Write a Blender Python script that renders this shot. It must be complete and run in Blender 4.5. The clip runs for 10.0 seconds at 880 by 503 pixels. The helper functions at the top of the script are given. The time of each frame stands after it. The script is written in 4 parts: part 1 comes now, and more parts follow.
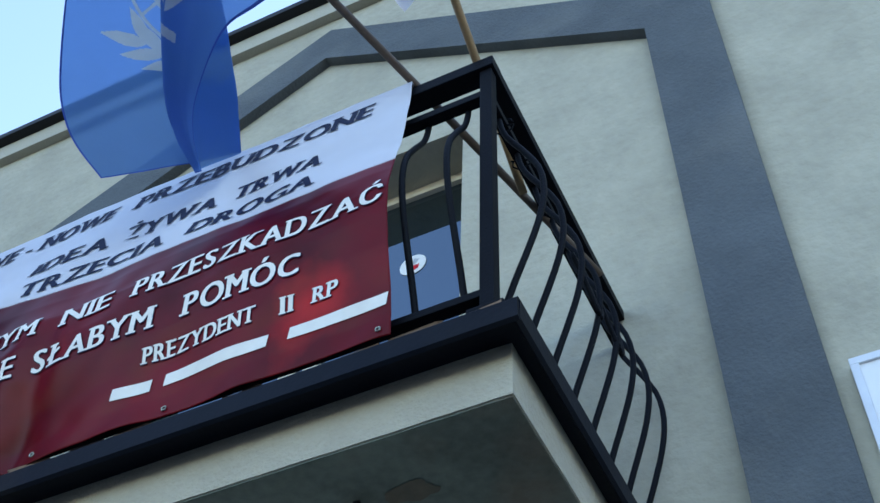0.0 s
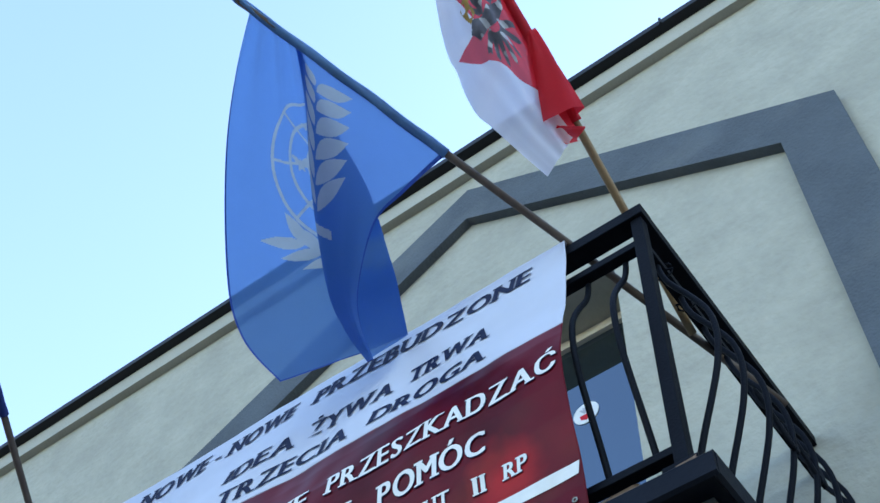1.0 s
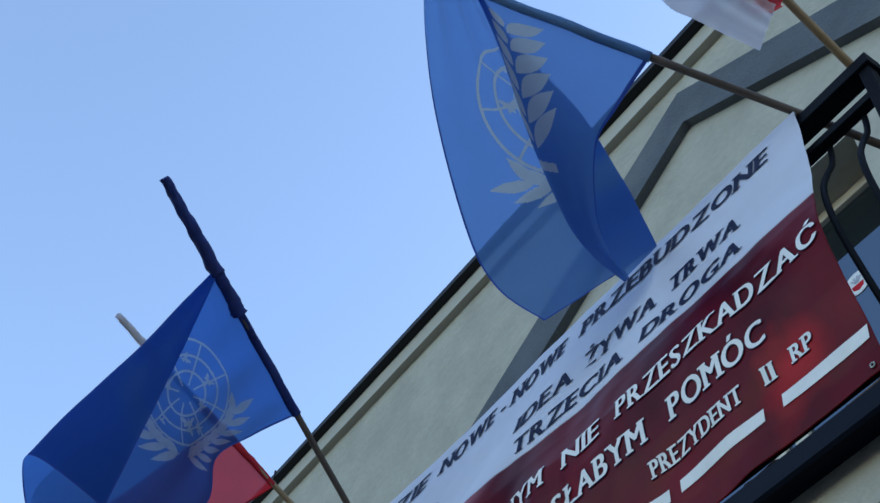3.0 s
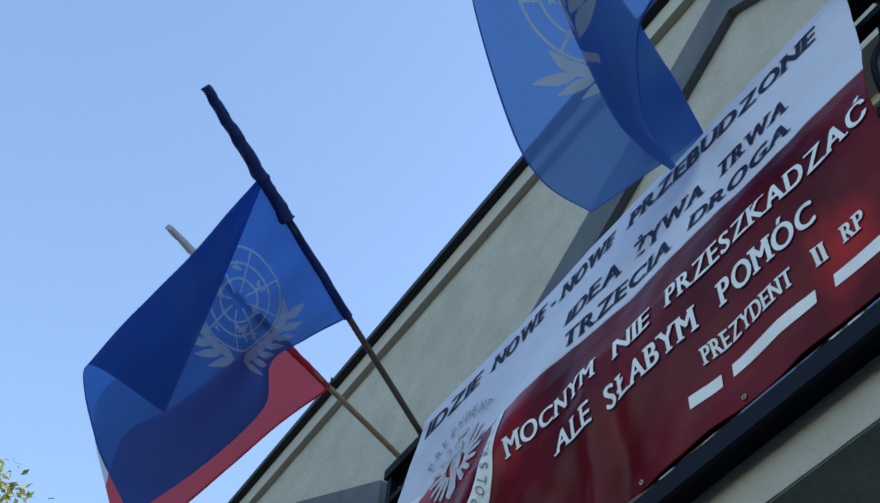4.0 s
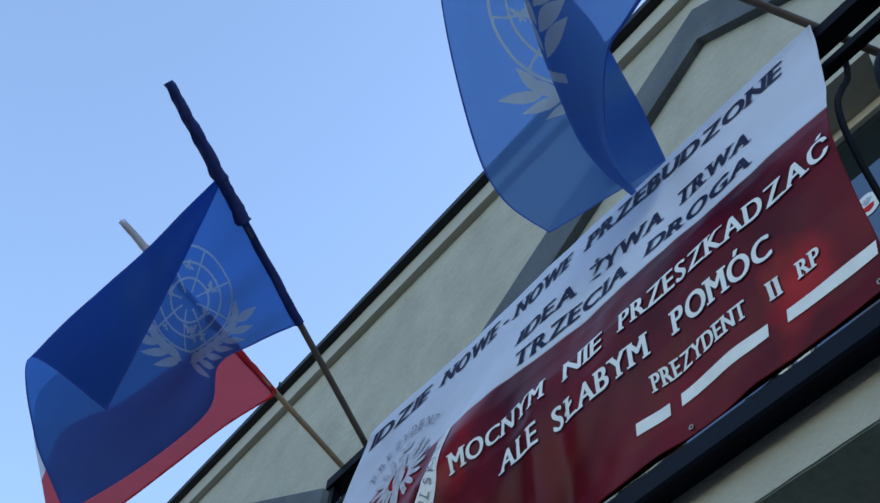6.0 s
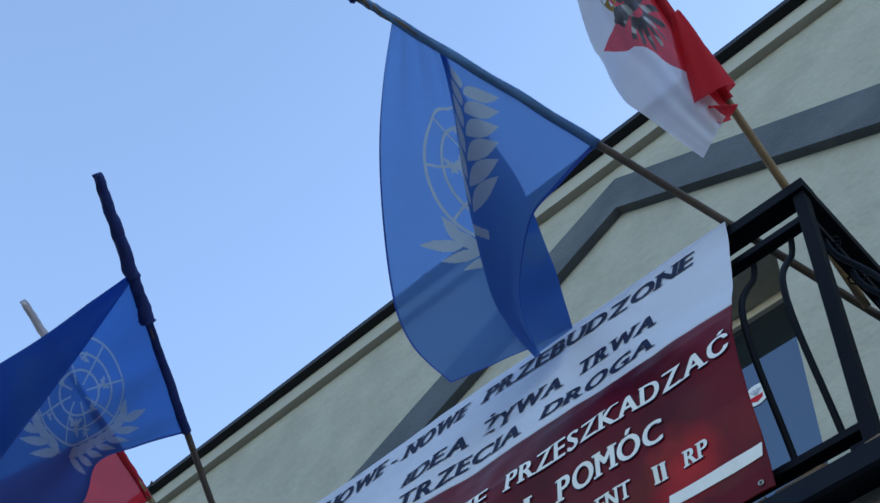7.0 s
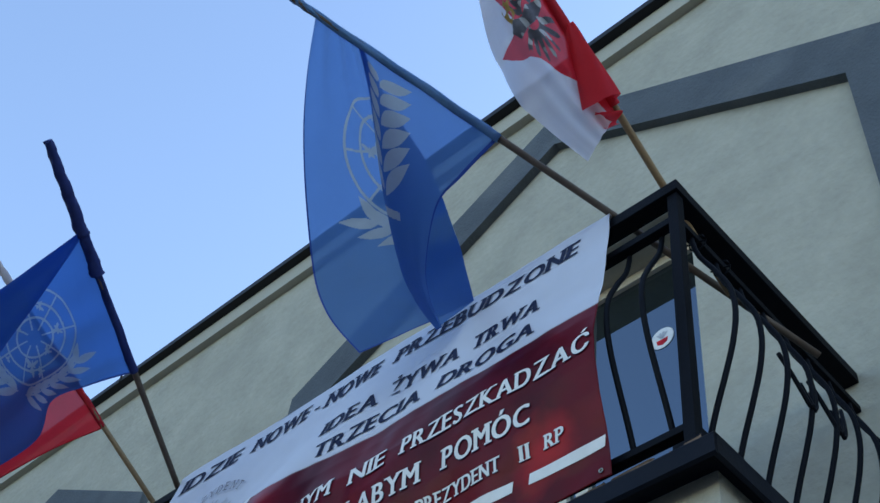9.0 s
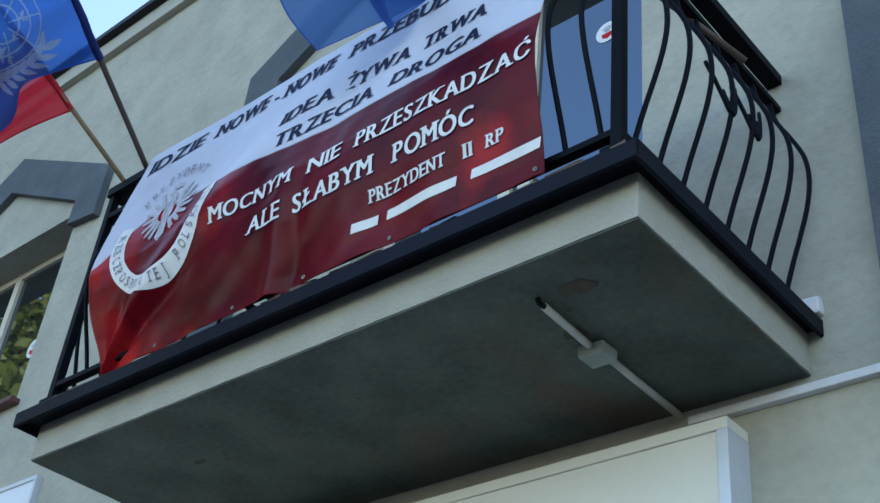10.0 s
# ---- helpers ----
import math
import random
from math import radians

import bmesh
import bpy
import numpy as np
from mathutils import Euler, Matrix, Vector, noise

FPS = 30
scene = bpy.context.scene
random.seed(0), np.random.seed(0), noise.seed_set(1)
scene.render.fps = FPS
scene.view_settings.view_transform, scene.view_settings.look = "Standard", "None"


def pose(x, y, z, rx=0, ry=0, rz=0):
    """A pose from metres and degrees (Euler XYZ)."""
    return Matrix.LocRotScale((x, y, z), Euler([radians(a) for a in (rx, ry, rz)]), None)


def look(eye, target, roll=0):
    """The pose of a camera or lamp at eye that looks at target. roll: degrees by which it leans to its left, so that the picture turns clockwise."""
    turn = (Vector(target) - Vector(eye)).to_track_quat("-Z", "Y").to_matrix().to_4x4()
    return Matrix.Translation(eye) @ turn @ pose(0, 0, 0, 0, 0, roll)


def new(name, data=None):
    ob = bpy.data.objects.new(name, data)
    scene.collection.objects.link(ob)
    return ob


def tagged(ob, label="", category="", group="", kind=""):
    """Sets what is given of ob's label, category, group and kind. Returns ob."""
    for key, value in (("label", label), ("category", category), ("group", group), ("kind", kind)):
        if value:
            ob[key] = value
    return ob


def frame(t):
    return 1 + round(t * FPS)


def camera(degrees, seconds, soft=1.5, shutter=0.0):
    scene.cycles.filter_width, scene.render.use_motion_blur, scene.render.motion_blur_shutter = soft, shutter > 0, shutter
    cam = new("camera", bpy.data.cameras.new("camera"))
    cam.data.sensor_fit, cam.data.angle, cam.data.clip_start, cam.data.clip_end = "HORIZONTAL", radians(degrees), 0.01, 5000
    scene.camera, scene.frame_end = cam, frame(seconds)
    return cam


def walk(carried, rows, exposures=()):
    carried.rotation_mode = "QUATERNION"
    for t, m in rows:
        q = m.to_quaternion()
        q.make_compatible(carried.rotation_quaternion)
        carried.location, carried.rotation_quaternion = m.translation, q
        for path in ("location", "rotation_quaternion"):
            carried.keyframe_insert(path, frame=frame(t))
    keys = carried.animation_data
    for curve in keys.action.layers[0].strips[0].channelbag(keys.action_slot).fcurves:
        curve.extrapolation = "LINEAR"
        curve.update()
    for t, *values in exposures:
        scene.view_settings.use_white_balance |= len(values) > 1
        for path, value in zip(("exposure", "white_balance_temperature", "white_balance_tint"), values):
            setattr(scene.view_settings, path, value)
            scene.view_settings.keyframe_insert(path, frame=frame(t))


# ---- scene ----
cam = camera(39.8, 10.0)
PATH = [
    (0, (0.682, -2.625, 1.398), (0.107, -1.537, 2.974), 2.5),
    (0.5, (0.668, -2.678, 1.416), (0.007, -1.766, 3.068), 3.2),
    (1, (0.676, -2.73, 1.422), (-0.011, -1.924, 3.118), 4.3),
    (1.5, (0.666, -2.748, 1.426), (-0.042, -2.011, 3.145), 4.6),
    (2, (0.669, -2.739, 1.425), (-0.136, -2.075, 3.132), 5.9),
    (2.5, (0.671, -2.739, 1.41), (-0.236, -2.132, 3.086), 6.9),
    (2.7, (0.646, -2.735, 1.408), (-0.301, -2.135, 3.065), 6.4),
    (3.8, (0.633, -2.723, 1.374), (-0.481, -2.129, 2.926), 5.4),
    (4, (0.619, -2.704, 1.387), (-0.52, -2.106, 2.918), 5.8),
    (4.5, (0.615, -2.707, 1.395), (-0.542, -2.113, 2.914), 5.7),
    (5, (0.617, -2.699, 1.401), (-0.507, -2.074, 2.932), 5.8),
    (5.2, (0.613, -2.688, 1.408), (-0.489, -2.051, 2.95), 6.1),
    (6.3, (0.61, -2.714, 1.411), (-0.466, -2.053, 2.962), 7.5),
    (6.5, (0.617, -2.734, 1.4), (-0.405, -2.067, 2.985), 8.6),
    (7, (0.649, -2.766, 1.403), (-0.22, -2.109, 3.081), 10.4),
    (7.5, (0.696, -2.82, 1.406), (-0.04, -2.089, 3.116), 7.8),
    (8, (0.901, -2.835, 1.382), (0.185, -2.097, 3.098), 6.8),
    (8.5, (1.096, -2.829, 1.373), (0.268, -2.044, 3.016), 7.4),
    (9, (1.203, -2.977, 1.315), (0.233, -2.166, 2.865), 9.4),
    (9.2, (1.199, -3.026, 1.308), (0.172, -2.167, 2.794), 8.1),
    (9.5, (1.266, -3.067, 1.278), (0.163, -2.096, 2.635), 6.8),
    (10, (1.417, -3.169, 1.189), (0.279, -2.006, 2.351), 6.4),
]
EXPOSURES = [(0, 2.36), (0.5, 2.55), (1.0, 2.48), (1.5, 2.14), (2.5, 1.84), (4.0, 1.70), (5.0, 1.70), (6.5, 1.78), (7.5, 1.70), (8.5, 1.66), (9.0, 1.78), (9.5, 1.92), (10, 2.24)]
walk(cam, [(t, look(eye, target, roll)) for t, eye, target, roll in PATH], EXPOSURES)

# ---- world, sun ----
SUN_EL, SUN_AZ = 28.0, 20.0   # the sun stands behind the house: the front lies in open shade
world = bpy.data.worlds.new("sky")
scene.world = world
world.use_nodes = True
wn = world.node_tree.nodes
sky = wn.new("ShaderNodeTexSky")
sky.sky_type = "NISHITA"
sky.sun_disc = False
sky.sun_elevation = radians(SUN_EL)
sky.sun_rotation = radians(SUN_AZ)
sky.air_density, sky.dust_density, sky.ozone_density = 1.0, 0.6, 1.5
world.node_tree.links.new(sky.outputs[0], wn["Background"].inputs[0])
wn["Background"].inputs[1].default_value = 0.13
sun_data = bpy.data.lights.new("sun", "SUN")
sun_data.energy, sun_data.angle, sun_data.color = 3.0, radians(0.6), (1.0, 0.93, 0.82)
sun = new("sun", sun_data)
_d = Vector((math.sin(radians(SUN_AZ)) * math.cos(radians(SUN_EL)), math.cos(radians(SUN_AZ)) * math.cos(radians(SUN_EL)), math.sin(radians(SUN_EL))))
sun.matrix_world = look(_d * 60, (0, 0, 0))

# ---- materials ----


def mat(name, base, rough=0.6, metal=0.0, vary=0.12, scale=3.0, fine=60.0, bump=0.0, bump_scale=120.0, spec=0.5, dirt_or_sheen=None, dirt_or_sheen_amount=0.5, trans=0.0, sheen=0.0, lean=0.0, sheer=0.0, tint=(1, 1, 1)):
    """A surface with two scales of variation, optional relief, stains or painted sheen, and cloth translucency."""
    m = bpy.data.materials.new(name)
    m.use_nodes = True
    nt = m.node_tree
    n, l = nt.nodes, nt.links
    b = n["Principled BSDF"]
    tc = n.new("ShaderNodeTexCoord")
    n1, n2 = n.new("ShaderNodeTexNoise"), n.new("ShaderNodeTexNoise")
    n1.inputs["Scale"].default_value, n1.inputs["Detail"].default_value = scale, 6
    n2.inputs["Scale"].default_value, n2.inputs["Detail"].default_value = fine, 3
    for k in (n1, n2):
        l.new(tc.outputs["Object"], k.inputs["Vector"])
    add = n.new("ShaderNodeMath")
    add.operation = "MULTIPLY_ADD"
    l.new(n2.outputs["Fac"], add.inputs[0])
    add.inputs[1].default_value = 0.4
    l.new(n1.outputs["Fac"], add.inputs[2])
    ramp = n.new("ShaderNodeMapRange")
    ramp.inputs["From Min"].default_value, ramp.inputs["From Max"].default_value = 0.35, 1.05
    ramp.inputs["To Min"].default_value, ramp.inputs["To Max"].default_value = 1 - vary, 1 + vary
    l.new(add.outputs[0], ramp.inputs["Value"])
    mul = n.new("ShaderNodeVectorMath")
    mul.operation = "SCALE"
    mul.inputs[0].default_value = base
    l.new(ramp.outputs[0], mul.inputs["Scale"])
    col = mul.outputs[0]
    if dirt_or_sheen:
        n3 = n.new("ShaderNodeTexNoise")
        n3.inputs["Scale"].default_value, n3.inputs["Detail"].default_value = scale * 0.6, 8
        l.new(tc.outputs["Object"], n3.inputs["Vector"])
        r3 = n.new("ShaderNodeMapRange")
        r3.inputs["From Min"].default_value, r3.inputs["From Max"].default_value = 0.52, 0.75
        r3.inputs["To Max"].default_value = dirt_or_sheen_amount
        l.new(n3.outputs["Fac"], r3.inputs["Value"])
        if lean:   # the banner's painted sheen gathers towards one end
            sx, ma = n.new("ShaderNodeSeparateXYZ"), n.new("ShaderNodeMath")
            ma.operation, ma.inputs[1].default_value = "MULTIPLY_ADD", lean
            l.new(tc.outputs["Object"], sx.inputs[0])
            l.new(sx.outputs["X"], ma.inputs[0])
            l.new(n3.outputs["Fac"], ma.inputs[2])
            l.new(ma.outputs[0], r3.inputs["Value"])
        mix = n.new("ShaderNodeMix")
        mix.data_type = "RGBA"
        l.new(r3.outputs[0], mix.inputs["Factor"])
        l.new(col, mix.inputs["A"])
        mix.inputs["B"].default_value = (*dirt_or_sheen, 1)
        col = mix.outputs["Result"]
    l.new(col, b.inputs["Base Color"])
    b.inputs["Roughness"].default_value, b.inputs["Metallic"].default_value = rough, metal
    b.inputs["Specular IOR Level"].default_value = spec
    b.inputs["Sheen Weight"].default_value = sheen
    if bump:
        n4 = n.new("ShaderNodeTexNoise")
        n4.inputs["Scale"].default_value, n4.inputs["Detail"].default_value = bump_scale, 4
        l.new(tc.outputs["Object"], n4.inputs["Vector"])
        bm_ = n.new("ShaderNodeBump")
        bm_.inputs["Strength"].default_value, bm_.inputs["Distance"].default_value = bump, 0.01
        l.new(n4.outputs["Fac"], bm_.inputs["Height"])
        l.new(bm_.outputs[0], b.inputs["Normal"])
    if trans:
        tr = n.new("ShaderNodeBsdfTranslucent")
        l.new(col, tr.inputs["Color"])
        mx = n.new("ShaderNodeMixShader")
        mx.inputs[0].default_value = trans
        l.new(b.outputs[0], mx.inputs[1])
        l.new(tr.outputs[0], mx.inputs[2])
        out = mx.outputs[0]
        if sheer:   # thin weave that lets some light straight through
            tp, ms = n.new("ShaderNodeBsdfTransparent"), n.new("ShaderNodeMixShader")
            ms.inputs[0].default_value = sheer
            tp.inputs[0].default_value = (*tint, 1)
            l.new(out, ms.inputs[1])
            l.new(tp.outputs[0], ms.inputs[2])
            out = ms.outputs[0]
        l.new(out, n["Material Output"].inputs["Surface"])
    return m


M_WALL = mat("wall_plaster", (0.385, 0.368, 0.293), 0.92, vary=0.2, scale=3.2, fine=24, bump=1.0, bump_scale=17, dirt_or_sheen=(0.30, 0.285, 0.225), dirt_or_sheen_amount=0.5)
M_BAND = mat("grey_plaster", (0.080, 0.093, 0.105), 0.9, vary=0.26, scale=4, fine=50, bump=0.6, bump_scale=80, dirt_or_sheen=(0.17, 0.18, 0.18), dirt_or_sheen_amount=0.45)
M_FASCIA = mat("slab_plaster", (0.37, 0.35, 0.285), 0.95, vary=0.12, scale=5, fine=70, bump=0.7, bump_scale=60, dirt_or_sheen=(0.30, 0.28, 0.23), dirt_or_sheen_amount=0.6)
M_UNDER = mat("slab_underside", (0.086, 0.100, 0.086), 0.9, vary=0.6, scale=3.0, fine=40, bump=0.4, bump_scale=50, dirt_or_sheen=(0.13, 0.075, 0.045), dirt_or_sheen_amount=0.75)
M_IRON = mat("painted_iron", (0.003, 0.004, 0.007), 0.6, spec=0.09, vary=0.3, scale=9, fine=120, bump=0.15, bump_scale=160)
M_STRIP = mat("metal_drip_edge", (0.004, 0.006, 0.012), 0.5, spec=0.10, vary=0.3, scale=6, fine=90, bump=0.1, bump_scale=60, dirt_or_sheen=(0.014, 0.014, 0.016), dirt_or_sheen_amount=0.5)
M_TILE = mat("terracotta_tile", (0.15, 0.095, 0.06), 0.8, vary=0.35, scale=8, fine=60, bump=0.3, dirt_or_sheen=(0.03, 0.025, 0.02), dirt_or_sheen_amount=0.7)
M_ROOF = mat("dark_sheet_metal", (0.012, 0.013, 0.016), 0.6, spec=0.3, vary=0.2, scale=4, fine=50)
M_CORN = mat("cornice_plaster", (0.40, 0.383, 0.313), 0.9, vary=0.08, scale=2, fine=50, bump=0.3, bump_scale=70)
M_FRAME = mat("cream_frame", (0.62, 0.55, 0.43), 0.5, vary=0.06, scale=4)
M_SILL = mat("dark_red_sill", (0.10, 0.03, 0.025), 0.5, vary=0.2, scale=6)
M_WOOD = mat("pole_wood", (0.27, 0.175, 0.085), 0.6, vary=0.28, scale=14, fine=90)
M_WOOD2 = mat("dark_pole_wood", (0.105, 0.075, 0.055), 0.6, vary=0.28, scale=14, fine=90)
M_BLUE = mat("blue_cloth", (0.115, 0.255, 0.55), 0.8, vary=0.08, scale=5, fine=300, trans=0.80, sheen=0.1, sheer=0.22, tint=(0.36, 0.56, 0.90))
M_BLUED = mat("deep_blue_cloth", (0.024, 0.100, 0.36), 0.8, vary=0.1, scale=5, fine=300, trans=0.78, sheen=0.1, sheer=0.20, tint=(0.20, 0.40, 0.80))
M_SLEEVE = mat("blue_sleeve_cloth", (0.17, 0.35, 0.68), 0.8, vary=0.12, scale=20, trans=0.5)
M_HEM = mat("navy_hem", (0.02, 0.06, 0.30), 0.8, vary=0.1, scale=20, trans=0.3)
M_NAVY = mat("navy_cloth", (0.012, 0.028, 0.16), 0.8, vary=0.3, scale=20, bump=0.3, bump_scale=60, trans=0.15)
M_EMB = mat("pale_print", (0.50, 0.55, 0.58), 0.8, vary=0.1, scale=9, trans=0.68, sheer=0.03)
M_EMB2 = mat("dull_print", (0.19, 0.26, 0.39), 0.8, vary=0.3, scale=9, trans=0.68, sheer=0.06)
M_WHITEC = mat("white_cloth", (0.74, 0.72, 0.80), 0.8, vary=0.05, scale=5, fine=300, trans=0.55, sheer=0.10)
M_REDC = mat("red_cloth", (0.70, 0.024, 0.045), 0.8, vary=0.12, scale=6, fine=300, trans=0.5, sheer=0.05)
M_GREYP = mat("grey_print", (0.10, 0.10, 0.13), 0.8, vary=0.4, scale=30)
M_GOLDP = mat("gold_print", (0.35, 0.22, 0.06), 0.8, vary=0.3, scale=30)
M_BWHITE = mat("banner_white", (0.50, 0.515, 0.58), 0.36, vary=0.05, scale=3, fine=20)
# the bright red patches are the vinyl's gloss sheen, put into the colour
M_BRED = mat("banner_red", (0.098, 0.002, 0.006), 0.30, vary=0.85, scale=2.6, fine=4, spec=0.10, dirt_or_sheen=(0.64, 0.024, 0.022), dirt_or_sheen_amount=0.95, lean=-0.12)
M_TDARK = mat("dark_lettering", (0.010, 0.015, 0.045), 0.6, spec=0.12, vary=0.2, scale=20)
M_TWHITE = mat("white_lettering", (0.72, 0.72, 0.70), 0.45, vary=0.08, scale=20)
M_SILVER = mat("silver_print", (0.40, 0.41, 0.45), 0.45, vary=0.35, scale=25)
M_GREYT = mat("grey_seal_letters", (0.16, 0.16, 0.19), 0.5, vary=0.2, scale=25)
M_BIRD = mat("silver_bird_print", (0.40, 0.40, 0.44), 0.45, vary=0.5, scale=40, fine=90)
M_PVC = mat("white_plastic", (0.66, 0.66, 0.66), 0.5, vary=0.1, scale=10, dirt_or_sheen=(0.4, 0.38, 0.33), dirt_or_sheen_amount=0.5)
M_BOXG = mat("grey_box", (0.30, 0.34, 0.32), 0.7, vary=0.2, scale=10, dirt_or_sheen=(0.12, 0.08, 0.05), dirt_or_sheen_amount=0.5)
M_PIPE = mat("painted_conduit", (0.44, 0.45, 0.43), 0.65, vary=0.15, scale=12, dirt_or_sheen=(0.22, 0.20, 0.16), dirt_or_sheen_amount=0.6)
M_SIGN = mat("cream_sign_panel", (0.70, 0.66, 0.56), 0.45, vary=0.05, scale=2)
M_SIGNW = mat("white_sign_panel", (0.74, 0.76, 0.80), 0.4, vary=0.05, scale=2)
M_ALU = mat("aluminium_frame", (0.62, 0.64, 0.67), 0.4, metal=0.3, vary=0.08, scale=8)
M_ROOM = mat("dim_room", (0.10, 0.10, 0.10), 0.9, vary=0.2)
M_GROUND = mat("asphalt", (0.055, 0.055, 0.056), 0.9, vary=0.25, scale=0.6, fine=30, bump=0.4)
M_PAVE = mat("concrete_paving", (0.26, 0.255, 0.24), 0.9, vary=0.15, scale=1.5, fine=40, bump=0.3)
M_BARK = mat("bark", (0.10, 0.08, 0.06), 0.9, vary=0.3, scale=12, bump=0.6, bump_scale=40)
M_LEAF = mat("leaves", (0.15, 0.17, 0.03), 0.6, vary=0.45, scale=1.5, fine=8, trans=0.45)
M_STAIN = mat("rust_stain", (0.075, 0.062, 0.045), 0.9, vary=0.4, scale=9)


def glass_mat():
    m = bpy.data.materials.new("window_glass")
    m.use_nodes = True
    b = m.node_tree.nodes["Principled BSDF"]
    b.inputs["Base Color"].default_value = (0.012, 0.016, 0.016, 1)
    b.inputs["Roughness"].default_value = 0.02
    b.inputs["IOR"].default_value = 1.95
    b.inputs["Specular Tint"].default_value = (0.62, 0.80, 1.0, 1)
    b.inputs["Specular IOR Level"].default_value = 0.9
    return m


M_GLASS = glass_mat()

# ---- building helpers ----


def mesh(name, bm, material):
    me = bpy.data.meshes.new(name)
    bm.normal_update()
    bm.to_mesh(me)
    bm.free()
    for k in (material if isinstance(material, (list, tuple)) else [material]):
        me.materials.append(k)
    return me


def part(name, bm, material, parent=None, label="", smooth=False):
    ob = new(name, mesh(name, bm, material))
    if smooth:
        ob.data.shade_smooth()
    if parent:
        ob.parent = parent
    return tagged(ob, label)


def thing(name, label, category, group="", kind="", at=(0, 0, 0)):
    ob = new(name)
    ob.location = at
    ob.empty_display_size = 0.1
    return tagged(ob, label, category, group, kind)


def box(bm, x0, x1, y0, y1, z0, z1, bevel=0.0):
    r = bmesh.ops.create_cube(bm, size=1)
    bmesh.ops.scale(bm, vec=(x1 - x0, y1 - y0, z1 - z0), verts=r["verts"])
    bmesh.ops.translate(bm, vec=((x0 + x1) / 2, (y0 + y1) / 2, (z0 + z1) / 2), verts=r["verts"])
    if bevel:
        es = list({e for v in r["verts"] for e in v.link_edges})
        bmesh.ops.bevel(bm, geom=es, offset=bevel, segments=2, affect="EDGES", profile=0.7)
    return bm


def boxed(*a, bevel=0.0):
    return box(bmesh.new(), *a, bevel=bevel)


def prism_y(outline, y0, y1):
    """A plate standing in the facade's plane: an outline in x and z, from y0 to y1."""
    bm = bmesh.new()
    a = [bm.verts.new((x, y0, z)) for x, z in outline]
    b = [bm.verts.new((x, y1, z)) for x, z in outline]
    n = len(a)
    bm.faces.new(a)
    bm.faces.new(b[::-1])
    for i in range(n):
        bm.faces.new((a[i], b[i], b[(i + 1) % n], a[(i + 1) % n]))
    bmesh.ops.recalc_face_normals(bm, faces=bm.faces)
    bmesh.ops.triangulate(bm, faces=[f for f in bm.faces if len(f.verts) > 4])
    return bm


def tube(points, radius, sides=10, cap=True, radii=None, bm=None):
    """A round bar along points."""
    bm = bm or bmesh.new()
    pts = [Vector(p) for p in points]
    rings = []
    up = Vector((0.31, 0.2, 0.93))
    for i, p in enumerate(pts):
        d = (pts[min(i + 1, len(pts) - 1)] - pts[max(i - 1, 0)]).normalized()
        s = d.cross(up).normalized()
        if i and s.dot(last) < 0:
            s = -s
        last = s
        w = d.cross(s)
        r = radii[i] if radii else radius
        rings.append([bm.verts.new(p + r * (math.cos(2 * math.pi * k / sides) * s + math.sin(2 * math.pi * k / sides) * w)) for k in range(sides)])
    for a, b in zip(rings, rings[1:]):
        for k in range(sides):
            bm.faces.new((a[k], a[(k + 1) % sides], b[(k + 1) % sides], b[k]))
    if cap:
        bm.faces.new(rings[0][::-1])
        bm.faces.new(rings[-1])
    bmesh.ops.recalc_face_normals(bm, faces=bm.faces)
    return bm


def spline(pts, t):
    """A smooth curve through evenly spaced points, t from 0 to 1."""
    n = len(pts) - 1
    f = min(max(t, 0.0), 1.0) * n
    i = min(int(f), n - 1)
    f -= i
    p = [Vector(pts[min(max(i + k, 0), n)]) for k in (-1, 0, 1, 2)]
    return 0.5 * (2 * p[1] + (p[2] - p[0]) * f + (2 * p[0] - 5 * p[1] + 4 * p[2] - p[3]) * f * f + (3 * p[1] - p[0] - 3 * p[2] + p[3]) * f ** 3)


def patch(fn, u0, u1, v0, v1, nu, nv, bm=None):
    """A sheet from a function of u and v."""
    bm = bm or bmesh.new()
    g = [[bm.verts.new(fn(u0 + (u1 - u0) * i / nu, v0 + (v1 - v0) * j / nv)) for j in range(nv + 1)] for i in range(nu + 1)]
    for i in range(nu):
        for j in range(nv):
            bm.faces.new((g[i][j], g[i + 1][j], g[i + 1][j + 1], g[i][j + 1]))
    return bm


def thick(bm, t):
    bmesh.ops.recalc_face_normals(bm, faces=bm.faces)
    bmesh.ops.solidify(bm, geom=list(bm.faces), thickness=t)
    return bm

# ---- ground and house ----
GZ = -0.2
WT = 0.45                                   # wall thickness
DX0, DX1, DZ0, DZ1 = -2.29, -0.615, 3.36, 6.05   # balcony door opening
WX0, WX1, WZ0, WZ1 = -7.34, -5.24, 4.60, 6.12   # window opening
XL, XR, ZT = -16.0, 9.0, 7.795

ground = part("ground", boxed(-900, 900, -900, 900, GZ - 0.3, GZ), M_GROUND)
tagged(ground, "dark grey asphalt street reaching the horizon", "ground", kind="structure")
pave = part("pavement", boxed(XL - 20, XR + 20, -2.2, 0.0, GZ, GZ + 0.12, bevel=0.01), M_PAVE)
tagged(pave, "light concrete pavement with a kerb along the house", "pavement", kind="structure")


